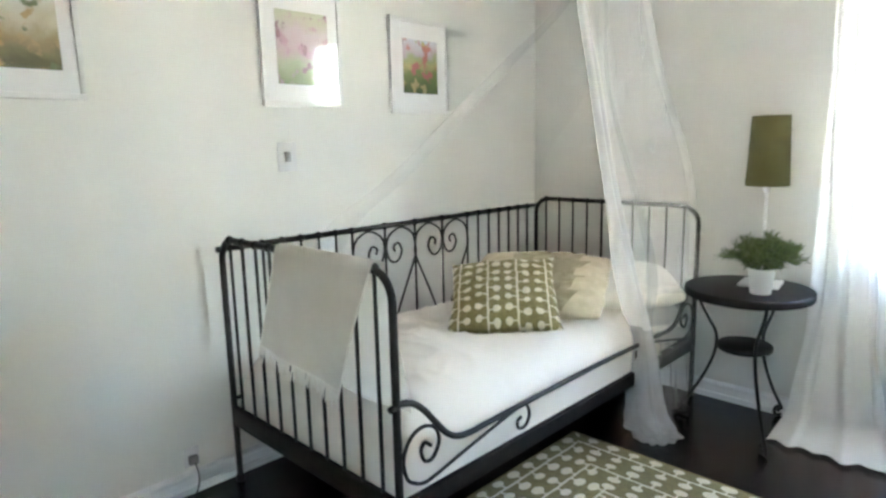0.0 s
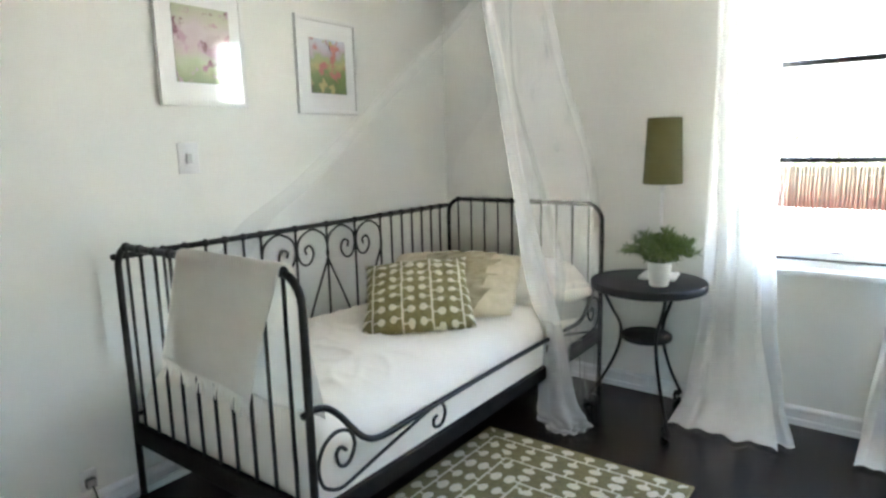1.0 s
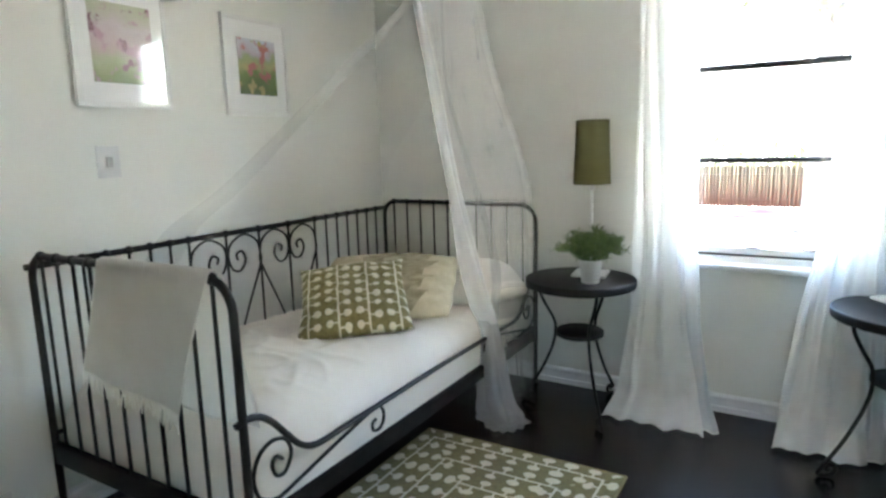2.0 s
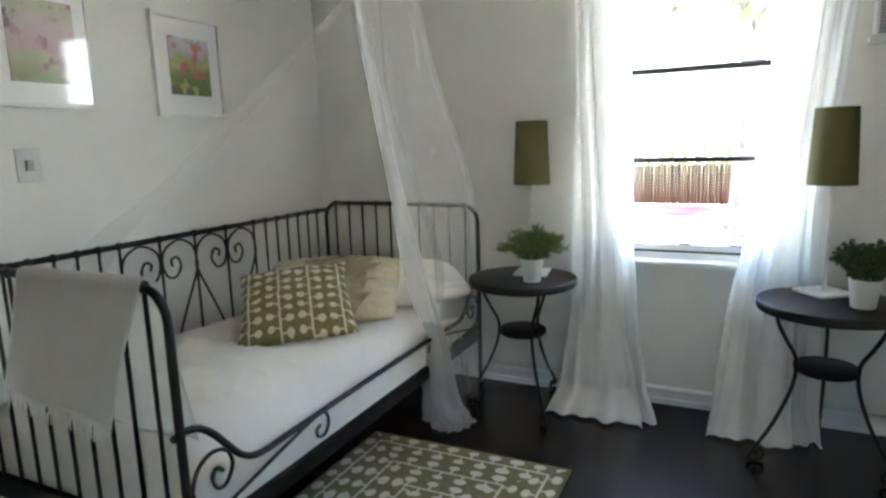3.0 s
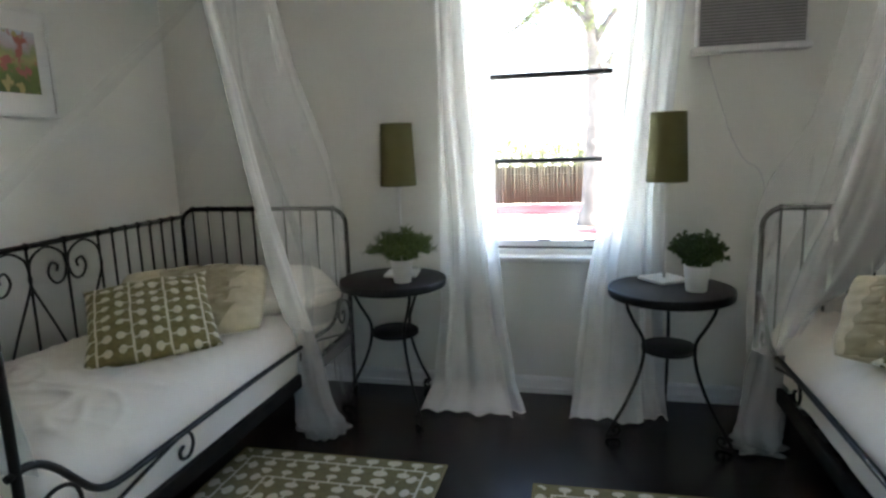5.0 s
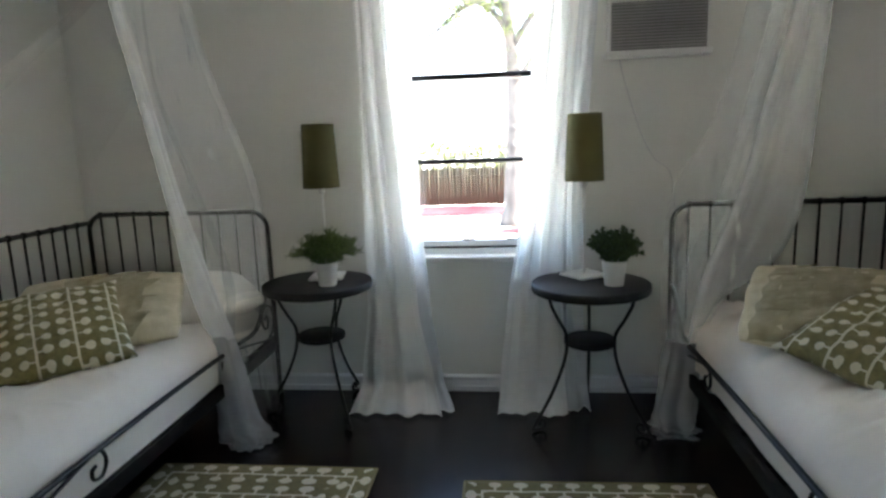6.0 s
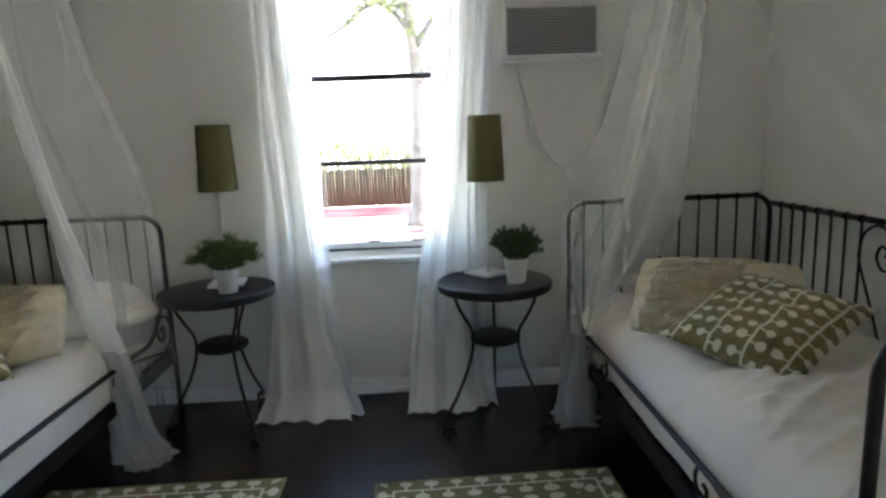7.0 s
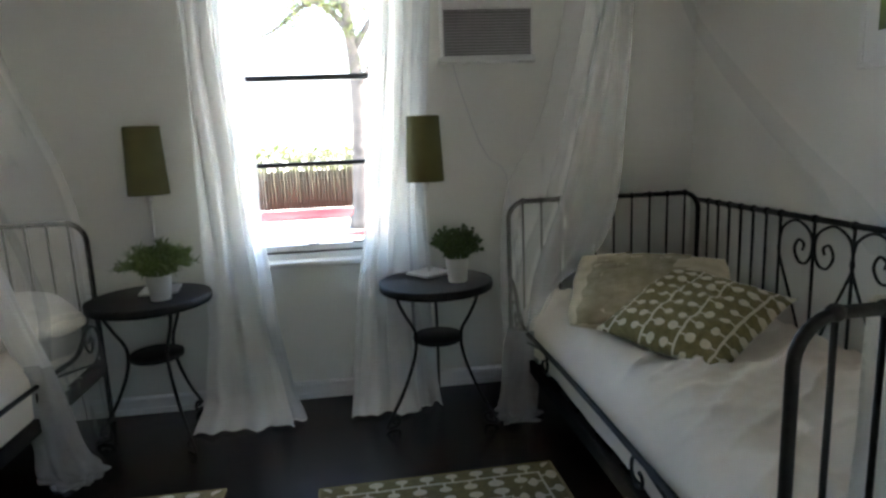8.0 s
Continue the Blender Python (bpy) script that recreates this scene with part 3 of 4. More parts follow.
def throw(x0, x1, y, out, drop_out0, drop_out1, drop_in, seed, label, shear=0.0, flare=0.0):
    """A cloth laid over the foot rail. out: the way away from the bed."""
    ob = thing("throw_blanket", label, "blanket", ((x0 + x1) / 2, y, ZT), group="throws")
    hw = (x1 - x0) / 2
    R = 0.026

    def shape(u, v):
        x = lerp(-hw, hw, u)
        d_out = lerp(drop_out0, drop_out1, u)
        total = d_out + drop_in + math.pi * R
        sarc = v * total - d_out
        wob = 0.010 * noise.noise(Vector((x * 7, v * 3, seed))) + 0.006 * math.sin(x * 19 + seed)
        if sarc < 0:
            yy, zz = -R - wob * min(1, -sarc / 0.12) - 0.012 * min(1, -sarc / 0.3), sarc
        elif sarc < math.pi * R:
            a = sarc / R
            yy, zz = -R * math.cos(a), R * math.sin(a)
        else:
            k = sarc - math.pi * R
            yy, zz = R + (wob + 0.03 * k) * min(1, k / 0.12), -k
            x += flare * k * (u - 0.2)
        x += shear * min(0.0, sarc)
        x += 0.02 * (v - 0.5) * noise.noise(Vector((v * 4, seed, u * 2)))
        return Vector((x, out * -yy if out > 0 else yy, zz))
    bm = grid(shape, 40, 70)
    bmesh.ops.solidify(bm, geom=bm.faces[:], thickness=0.006)
    part("cloth", bm, M_throw, ob)
    fr = bmesh.new()
    rnd = random.Random(seed)
    for k in range(46):
        u = (k + 0.5) / 46
        p = shape(u, 0.0)
        q = p + Vector((rnd.uniform(-0.012, 0.012), rnd.uniform(-0.012, 0.004), -rnd.uniform(0.035, 0.06)))
        tube([p + Vector((0, 0, 0.004)), (p + q) / 2 + Vector((rnd.uniform(-0.006, 0.006), 0, 0)), q], [0.003, 0.0035, 0.002], 5, fr)
    part("fringe", fr, M_throw, ob, "short knotted cream fringe")
    return ob


# bed by the west wall and bed by the east wall
AF, AB, AY = -1.267, -2.285, 1.073
BF, BB, BY = 0.785, 1.803, 0.94
daybed(AF, AB, AY, "black wrought-iron daybed with scrolls by the plain wall")
daybed(BF, BB, BY, "black wrought-iron daybed with scrolls beside the air conditioner")
mattress(AF, AB, AY, 0.262, 0.335, 1, "thick white mattress with a smooth cotton sheet")
mattress(BF, BB, BY, 0.33, 0.33, 2, "thick white mattress with a creased cotton sheet", 2.0)
throw(-1.84, -1.325, AY, -1, 0.36, 0.40, 0.43, 3, "cream fringed throw hanging over the foot rail", 0.38, 0.2)
throw(0.945, 1.5, BY, -1, 0.45, 0.40, 0.45, 5, "cream throw hanging over the foot rail")

# cushions of the first bed
cushion(lean((-1.56, 2.46, 0.60), (-1.19, 2.82, 0.59), 78, 0.46, 0.0), 0.62, 0.48, 0.16, 12, "pillow", M_sheet, "white bed pillow lying against the head rails", "bed pillows")
ruffle_cushion(lean((-1.89, 2.01, 0.60), (-1.307, 2.27, 0.60), 63, 0.46, 0.0), 0.64, 0.46, 0.14, 13, "wide cream cushion with olive-beige frills across its middle", 0.17)
cushion(spread((-1.751, 1.806, 0.585), (-1.387, 2.111, 0.585), (-2.035, 2.098, 0.762), (-1.648, 2.38, 0.825)), 0.49, 0.48, 0.15, 14, "cushion", M_print, "olive cushion with white lollipop-tree print", "printed cushions")
# cushions of the second bed
ruffle_cushion(lean((0.83, 2.23, 0.60), (1.33, 1.96, 0.60), 60, 0.44, 0.0), 0.6, 0.44, 0.13, 23, "wide cream cushion with olive-beige frills across one side", 0.06)
cushion(spread((0.918, 2.16, 0.61), (1.157, 1.68, 0.61), (1.27, 2.29, 0.81), (1.50, 1.89, 0.716)), 0.5, 0.48, 0.15, 24, "cushion", M_print, "olive cushion with white lollipop-tree print", "printed cushions")


# ---- bedside tables ----
def side_table(x, y, turn, label):
    ob = thing("side_table", label, "table", (x, y, 0), turn, group="round side tables")
    zt = 0.685
    part("tabletop", lathe([(0, zt - 0.04), (0.262, zt - 0.04), (0.268, zt - 0.037), (0.271, zt - 0.03), (0.271, zt - 0.006), (0.268, zt - 0.001), (0.264, zt), (0, zt)], 64), M_table, ob)
    part("shelf", lathe([(0, 0.388), (0.112, 0.388), (0.12, 0.394), (0.12, 0.412), (0.114, 0.417), (0, 0.417)], 48), M_table, ob)
    part("apron_ring", lathe([(0.205, zt - 0.052), (0.22, zt - 0.052), (0.22, zt - 0.04), (0.205, zt - 0.04)], 48), M_iron, ob)
    leg = ((0.212, zt - 0.04), (0.205, 0.6), (0.17, 0.53), (0.13, 0.46), (0.123, 0.4), (0.135, 0.33), (0.165, 0.25), (0.21, 0.16), (0.258, 0.085), (0.287, 0.04), (0.3, 0.018), (0.29, 0.009),
           (0.265, 0.009), (0.243, 0.017), (0.236, 0.036), (0.247, 0.052), (0.264, 0.05), (0.27, 0.036), (0.26, 0.03))
    for k in range(3):
        a = radians(120 * k)
        pts = smooth_line([(r * math.cos(a), r * math.sin(a), z) for r, z in leg], 5)
        part("leg", tube(pts, 0.008, 8), M_iron, ob)
    return ob


def lamp(x, y, turn, label):
    ob = thing("table_lamp", label, "lamp", (x, y, 0.685), turn, group="bedside lamps")
    part("base_plate", box(-0.085, -0.085, 0.0, 0.085, 0.085, 0.014, 0.004), M_white, ob, "square white base plate")
    part("pole", tube([(0, 0, 0.012), (0, 0, 0.25), (0, 0, 0.50)], 0.007, 10), M_white, ob, "thin white pole")
    part("socket", lathe([(0, 0.43), (0.012, 0.43), (0.016, 0.445), (0.016, 0.50), (0, 0.50)], 16), M_white, ob)
    part("shade", lathe([(0.0895, 0.462), (0.0915, 0.46), (0.0915, 0.464), (0.0785, 0.768), (0.0785, 0.771), (0.0765, 0.769), (0.0895, 0.466)], 48), M_shade, ob, "tapered olive fabric shade")
    part("shade_ring", lathe([(0.088, 0.463), (0.0893, 0.463), (0.0893, 0.468), (0.088, 0.468)], 40), M_white, ob)
    for k in range(3):
        a = radians(120 * k + 20)
        part("spoke", tube([(0, 0, 0.49), (0.0885 * math.cos(a), 0.0885 * math.sin(a), 0.476)], 0.0016, 6), M_white, ob)
    return ob


def plant(x, y, kind_a, seed, label):
    ob = thing("potted_plant", label, "plant", (x, y, 0.685), group="potted plants")
    part("pot", lathe([(0, 0), (0.04, 0), (0.043, 0.003), (0.054, 0.108), (0.0555, 0.112), (0.0535, 0.114), (0.051, 0.11), (0.047, 0.085), (0, 0.085)], 40), M_pot, ob, "white ceramic pot")
    part("soil", lathe([(0, 0.094), (0.03, 0.093), (0.0475, 0.09), (0.0475, 0.0855), (0, 0.0855)], 24), M_soil, ob)
    rnd = random.Random(seed)
    stems, leaves = bmesh.new(), bmesh.new()
    for k in range(95 if kind_a else 90):
        a = rnd.uniform(0, 2 * math.pi)
        reach = rnd.uniform(0.03, 1) ** 0.5
        R = (0.17 if kind_a else 0.125) * reach
        if kind_a:
            top = max(0.135, 0.10 + 0.16 * rnd.uniform(0.55, 1.0) * math.sqrt(max(0.05, 1.12 - reach ** 2)))
        else:
            top = 0.115 + rnd.uniform(0.72, 1.06) * (0.035 + 0.105 * math.sqrt(max(0.0, 1.0 - reach ** 2.4)))
        p0 = Vector((0.03 * math.cos(a), 0.03 * math.sin(a), 0.09))
        p2 = Vector((R * math.cos(a), R * math.sin(a), top))
        p1 = (p0 + p2) / 2 + Vector((0, 0, 0.035 if kind_a else 0.02))
        line = smooth_line([p0, p1, p2], 4)
        tube(line, [0.0013] * len(line), 4, stems)
        for j, q in enumerate(line[2:]):
            for s in range(7 if kind_a else 9):
                d = Vector((rnd.gauss(0, 1), rnd.gauss(0, 1), rnd.gauss(0.25, 0.7))).normalized()
                d = (d + (0.7 if kind_a else 0.2) * (p2 - p0).normalized()).normalized()
                ln, wd = (rnd.uniform(0.02, 0.042), 0.0028) if kind_a else (rnd.uniform(0.011, 0.017), 0.0058)
                side = d.cross(Vector((rnd.random(), rnd.random(), rnd.random()))).normalized() * wd
                nrm = side.cross(d).normalized() * wd * 0.5
                c = [leaves.verts.new(q + v) for v in (Vector(), d * ln * 0.45 + side + nrm, d * ln, d * ln * 0.45 - side + nrm, d * ln * 0.5)]
                leaves.faces.new((c[0], c[1], c[4]))
                leaves.faces.new((c[1], c[2], c[4]))
                leaves.faces.new((c[2], c[3], c[4]))
                leaves.faces.new((c[3], c[0], c[4]))
    part("stem_cluster", stems, M_leaf_b, ob)
    part("foliage", leaves, M_leaf_a if kind_a else M_leaf_b, ob, "fresh green feathery leaves" if kind_a else "dark green small round leaves", smooth=False)
    return ob


TA, TB = (-0.94, 2.93), (0.385, 2.85)
side_table(*TA, 189, "round black metal side table with curled legs, under a feathery plant")
side_table(*TB, 205, "round black metal side table with curled legs, under a bushy plant")
lamp(-0.915, 3.02, 8, "slim white table lamp with tapered olive shade, unlit")
lamp(0.372, 2.99, 35, "slim white table lamp with tapered olive shade, unlit")
plant(-0.862, 2.845, True, 5, "feathery green plant in a white pot on the side table")
plant(0.482, 2.79, False, 8, "small-leaved dark green plant in a white pot on the side table")


# ---- rugs ----
def rug(x0, x1, y1, length, turn, label):
    w = x1 - x0
    ob = thing("rug", label, "rug", ((x0 + x1) / 2, y1 - length / 2, 0), turn, group="printed rugs")
    def pile(u, v):
        x, y = lerp(-w / 2, w / 2, u), lerp(-length / 2, length / 2, v)
        e = min(u * w, (1 - u) * w, v * length, (1 - v) * length)
        return Vector((x, y, 0.0015 + 0.0095 * min(1, e / 0.008) ** 0.5 + 0.0012 * noise.noise(Vector((x * 6, y * 6, w)))))
    part("face", grid(pile, 120, 160), M_rug, ob, "olive pile with cream lollipop-tree pattern")
    rim = [(-w / 2, -length / 2, 0.006), (w / 2, -length / 2, 0.006), (w / 2, length / 2, 0.006), (-w / 2, length / 2, 0.006), (-w / 2, -length / 2, 0.006)]
    bmr = bmesh.new()
    for a, b in zip(rim, rim[1:]):
        tube([a, b], 0.0055, 6, bmr)
    part("binding", bmr, M_bind, ob, "olive bound edge")
    return ob


rug(-1.489, -0.549, 2.355, 1.5, 0, "olive rug with cream lollipop-tree pattern on the dark floor")
rug(-0.16, 0.78, 2.285, 1.5, 1.2, "olive rug with cream lollipop-tree pattern beside the second bed")


# ---- sheer curtains ----
def curtain(panels, seed, label):
    """panels: (folds, material, rows); rows: height, edge, other edge, distance from the wall, fold depth."""
    ob = thing("curtain", label, "curtain", (0, YW, 0), group="window curtains")
    for n, (folds, mat, rows) in enumerate(panels):
        def f(u, v, n=n, folds=folds, rows=rows):
            z = lerp(rows[0][0], rows[-1][0], v ** 1.3)
            a, b, d, k = knots(rows, z)
            ph = u * folds * math.pi + 0.8 * noise.noise(Vector((u * 3, z * 0.7, seed + n))) + seed
            pleat = 0.7 * math.sin(2 * ph) + 0.5 * (1 - 2 * abs(math.sin(ph * 0.77 + 1)) ** 0.8)
            y = -d + 1.1 * k * pleat + 0.12 * k * math.sin(4.3 * ph + seed) + 0.012 * noise.noise(Vector((u * 6, z * 2.2, seed + 4 + n)))
            x = lerp(a, b, u) + 0.012 * noise.noise(Vector((u * 5, z * 1.6, seed + n)))
            if z < 0.13:
                w = 1 - z / 0.13
                y += -0.09 * w * w * (0.7 + 0.9 * noise.noise(Vector((u * 5, 0, seed + n))))
                x += 0.02 * w * noise.noise(Vector((u * 4, 3, seed)))
                z = max(0.004, z + 0.014 * w * (0.5 + noise.noise(Vector((u * 4, 2, seed + n)))))
            return Vector((x, y, z))
        cloth = part("cloth", grid(f, 170, 90), mat, ob)
        hem = tube([f(i / 150, 0.0) + Vector((0, -0.002, 0.003)) for i in range(151)], 0.004, 5)
        part("hem", hem, M_curtain, cloth)
    return ob


curtain(((2.3, M_curtain, ((0.006, -0.80, -0.33, 0.29, 0.016), (0.12, -0.765, -0.375, 0.2, 0.026), (0.5, -0.73, -0.455, 0.13, 0.028), (1.1, -0.725, -0.505, 0.11, 0.026), (2.0, -0.722, -0.565, 0.09, 0.024), (2.33, -0.72, -0.58, 0.085, 0.02))),
         (1.6, M_curtain_thin, ((0.006, -0.56, -0.275, 0.22, 0.02), (0.12, -0.56, -0.34, 0.15, 0.018), (0.5, -0.56, -0.405, 0.09, 0.014), (1.1, -0.58, -0.435, 0.07, 0.012), (2.0, -0.62, -0.46, 0.055, 0.01), (2.33, -0.63, -0.465, 0.05, 0.01)))), 1,
        "white sheer curtain pooling on the floor")
curtain(((2.7, M_curtain, ((0.006, -0.055, 0.29, 0.26, 0.014), (0.12, -0.04, 0.285, 0.2, 0.024), (0.5, 0.0, 0.28, 0.13, 0.026), (1.05, 0.075, 0.30, 0.11, 0.024), (2.0, 0.158, 0.36, 0.09, 0.022), (2.33, 0.17, 0.38, 0.085, 0.02))),
         (2.0, M_curtain_thin, ((0.006, 0.19, 0.40, 0.2, 0.02), (0.12, 0.19, 0.395, 0.15, 0.018), (0.5, 0.2, 0.385, 0.09, 0.014), (1.05, 0.22, 0.375, 0.07, 0.012), (2.0, 0.28, 0.45, 0.055, 0.01), (2.33, 0.3, 0.46, 0.05, 0.01)))), 2,
        "white sheer curtain hanging beside the window")
rod = thing("curtain_rod", "thin white curtain rod above the window", "curtain rod", (0, YW - 0.085, 2.34))
part("rod", tube([(-0.85, 0, 0), (0, 0, 0), (0.58, 0, 0)], 0.009, 10), M_white, rod)
for x in (-0.8, 0.53):
    part("bracket", tube([(x, 0, 0), (x, 0.085, 0)], 0.006, 8), M_white, rod)


# ---- bed canopies ----
def along(line, v):
    k = v * (len(line) - 1)
    i = min(int(k), len(line) - 2)
    return line[i].lerp(line[i + 1], k - i)


def gathered_net(name, rows, folds, seed, mat, ob, flat=0.45, ruffle=0.0, wall=False):
    """A gathered length of netting along rows of x, y, z, half width."""
    line = smooth_line([r[:3] for r in rows], 12)
    wide = smooth_line([(r[3], 0, 0) for r in rows], 12)
    O = ob.location

    def f(u, v):
        p, w, a = along(line, v), along(wide, v).x, 2 * math.pi * u
        w *= 1 + 0.16 * math.sin(folds * a + 2 * noise.noise(Vector((v * 3, 1, seed)))) + 0.14 * noise.noise(Vector((math.cos(a) * 2, math.sin(a) * 2, v * 4 + seed)))
        if ruffle and v > 0.6:
            w *= 1 + ruffle * (v - 0.6) * noise.noise(Vector((math.cos(a) * 3, math.sin(a) * 3, v * 14 + seed)))
        c, d = w * math.cos(a), w * flat * math.sin(a)
        return p + (Vector((d, c, 0)) if wall else Vector((c, d, 0))) - O
    return part(name, grid(f, 64, 56), mat, ob)


def net_sheet(name, edge_a, edge_b, folds, depth, seed, mat, ob):
    """A single net spread between two edges, with soft folds."""
    ca, cb = smooth_line(edge_a, 14), smooth_line(edge_b, 14)
    O = ob.location

    def f(u, v):
        p, q = along(ca, v), along(cb, v)
        d = q - p
        n = Vector((-d.y, d.x, 0))
        n = n.normalized() if n.length > 1e-4 else Vector((1, 0, 0))
        w = depth * math.sin(u * folds * 6.28 + 1.4 * noise.noise(Vector((u * 3, v * 1.5, seed)))) * math.sin(math.pi * min(1, u * 1.0)) ** 0.5
        return p.lerp(q, u) + n * w - O
    return part(name, grid(f, 70, 60), mat, ob)


def canopy(hook, radius, label):
    """The hoop and cord that a net hangs from."""
    ob = thing("bed_canopy", label, "canopy", hook, group="bed canopies")
    part("cord", tube([(0, 0, 0.0), (0, 0, ZC - hook[2])], 0.003, 6), M_white, ob)
    part("hoop", tube([(radius * math.cos(a), radius * math.sin(a), 0.0) for a in (2 * math.pi * k / 24 for k in range(25))], 0.004, 6), M_white, ob)
    return ob


def knot(at, r, ob):
    bm = lathe([(0, -r), (r * 0.9, -r * 0.8), (r * 1.2, 0), (r * 0.9, r * 0.8), (0, r)], 20)
    bmesh.ops.translate(bm, verts=bm.verts, vec=Vector(at) - ob.location)
    part("knot", bm, M_tail, ob, "bunched knot of netting")


# net over the first bed: one gathered length tied to the front rail, the rest spread behind it
ca = canopy((-1.62, 2.72, 2.42), 0.12, "white netting canopy draped over the bed, tied at the rail")
drape = ((-1.655, 2.66, 2.42, 0.02), (-1.65, 2.6, 2.1, 0.02), (-1.57, 2.6, 1.67, 0.026), (-1.5, 2.6, 1.3, 0.032), (-1.44, 2.6, 1.01, 0.042), (-1.378, 2.6, 0.75, 0.058), (-1.3, 2.59, 0.49, 0.062))
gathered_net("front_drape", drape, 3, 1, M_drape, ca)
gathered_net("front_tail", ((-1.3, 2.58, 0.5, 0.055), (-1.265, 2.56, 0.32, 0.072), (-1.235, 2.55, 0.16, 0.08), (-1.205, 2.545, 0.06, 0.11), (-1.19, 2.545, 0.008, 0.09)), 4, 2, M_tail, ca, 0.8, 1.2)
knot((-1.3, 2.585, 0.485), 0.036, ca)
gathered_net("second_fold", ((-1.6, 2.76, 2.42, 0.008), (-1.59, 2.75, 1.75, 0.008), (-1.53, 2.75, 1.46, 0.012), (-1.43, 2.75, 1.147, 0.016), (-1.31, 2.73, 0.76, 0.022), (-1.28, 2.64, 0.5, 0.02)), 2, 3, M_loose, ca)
limit = ((-1.5, 2.76, 2.42), (-1.45, 2.88, 2.06), (-1.37, 2.9, 1.7), (-1.21, 2.93, 1.17), (-1.185, 2.95, 0.72), (-1.185, 2.96, 0.47))
for dy, dx in ((0.03, 0.0), (0.055, -0.05)):
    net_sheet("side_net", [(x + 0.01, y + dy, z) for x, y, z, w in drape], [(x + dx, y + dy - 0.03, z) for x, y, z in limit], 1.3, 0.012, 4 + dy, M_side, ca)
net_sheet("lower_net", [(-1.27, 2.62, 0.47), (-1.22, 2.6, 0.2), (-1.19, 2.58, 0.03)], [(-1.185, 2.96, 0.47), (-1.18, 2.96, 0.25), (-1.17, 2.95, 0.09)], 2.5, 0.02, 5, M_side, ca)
band = ((-1.66, 2.68, 2.42, 0.02), (-1.7, 2.62, 2.06, 0.03), (-1.93, 2.42, 1.74, 0.045), (-2.137, 2.239, 1.474, 0.06), (-2.25, 1.95, 1.2, 0.07), (-2.3, 1.7, 1.03, 0.075), (-2.318, 1.55, 0.85, 0.08))
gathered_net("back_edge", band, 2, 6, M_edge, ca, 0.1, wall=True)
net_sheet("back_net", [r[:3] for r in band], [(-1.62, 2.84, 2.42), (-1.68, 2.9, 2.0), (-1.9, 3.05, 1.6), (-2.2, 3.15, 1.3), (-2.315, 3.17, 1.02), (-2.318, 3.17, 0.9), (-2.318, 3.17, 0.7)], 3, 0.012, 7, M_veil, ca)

# net over the second bed: loose lengths side by side, gathered low at the front post
cb = canopy((1.2, 2.78, 2.5), 0.14, "white netting canopy hanging loosely beside the second bed")
streak = ((1.2, 2.7, 2.5, 0.05), (1.15, 2.72, 1.91, 0.06), (1.04, 2.72, 1.42, 0.055), (0.95, 2.72, 1.06, 0.06), (0.82, 2.72, 0.71, 0.075), (0.775, 2.72, 0.43, 0.07))
left = [(1.08, 2.78, 2.5), (1.02, 2.82, 1.93), (0.9, 2.82, 1.42), (0.735, 2.82, 1.1), (0.69, 2.8, 0.75), (0.685, 2.76, 0.43)]
right = [(1.33, 2.78, 2.5), (1.32, 2.76, 1.92), (1.29, 2.76, 1.43), (1.255, 2.76, 1.045), (1.16, 2.76, 0.8), (0.95, 2.74, 0.66)]
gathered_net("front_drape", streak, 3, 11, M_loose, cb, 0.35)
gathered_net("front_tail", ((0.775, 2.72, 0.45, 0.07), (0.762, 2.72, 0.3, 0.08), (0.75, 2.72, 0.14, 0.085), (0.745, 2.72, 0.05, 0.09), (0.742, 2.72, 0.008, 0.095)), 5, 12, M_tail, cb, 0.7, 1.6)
spine = [r[:3] for r in streak]
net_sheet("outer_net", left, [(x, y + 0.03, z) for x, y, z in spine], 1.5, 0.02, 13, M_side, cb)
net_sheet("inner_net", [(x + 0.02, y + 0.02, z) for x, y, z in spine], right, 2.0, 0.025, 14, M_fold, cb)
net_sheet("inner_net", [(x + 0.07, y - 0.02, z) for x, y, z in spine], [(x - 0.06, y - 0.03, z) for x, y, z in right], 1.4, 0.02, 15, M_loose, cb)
band = ((1.3, 2.78, 2.5, 0.03), (1.5, 2.82, 2.22, 0.035), (1.7, 2.95, 1.9, 0.045), (1.78, 2.76, 1.62, 0.07), (1.81, 2.35, 1.28, 0.085), (1.83, 2.05, 1.07, 0.09), (1.838, 1.85, 0.88, 0.09))
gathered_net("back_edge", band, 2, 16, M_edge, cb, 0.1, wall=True)


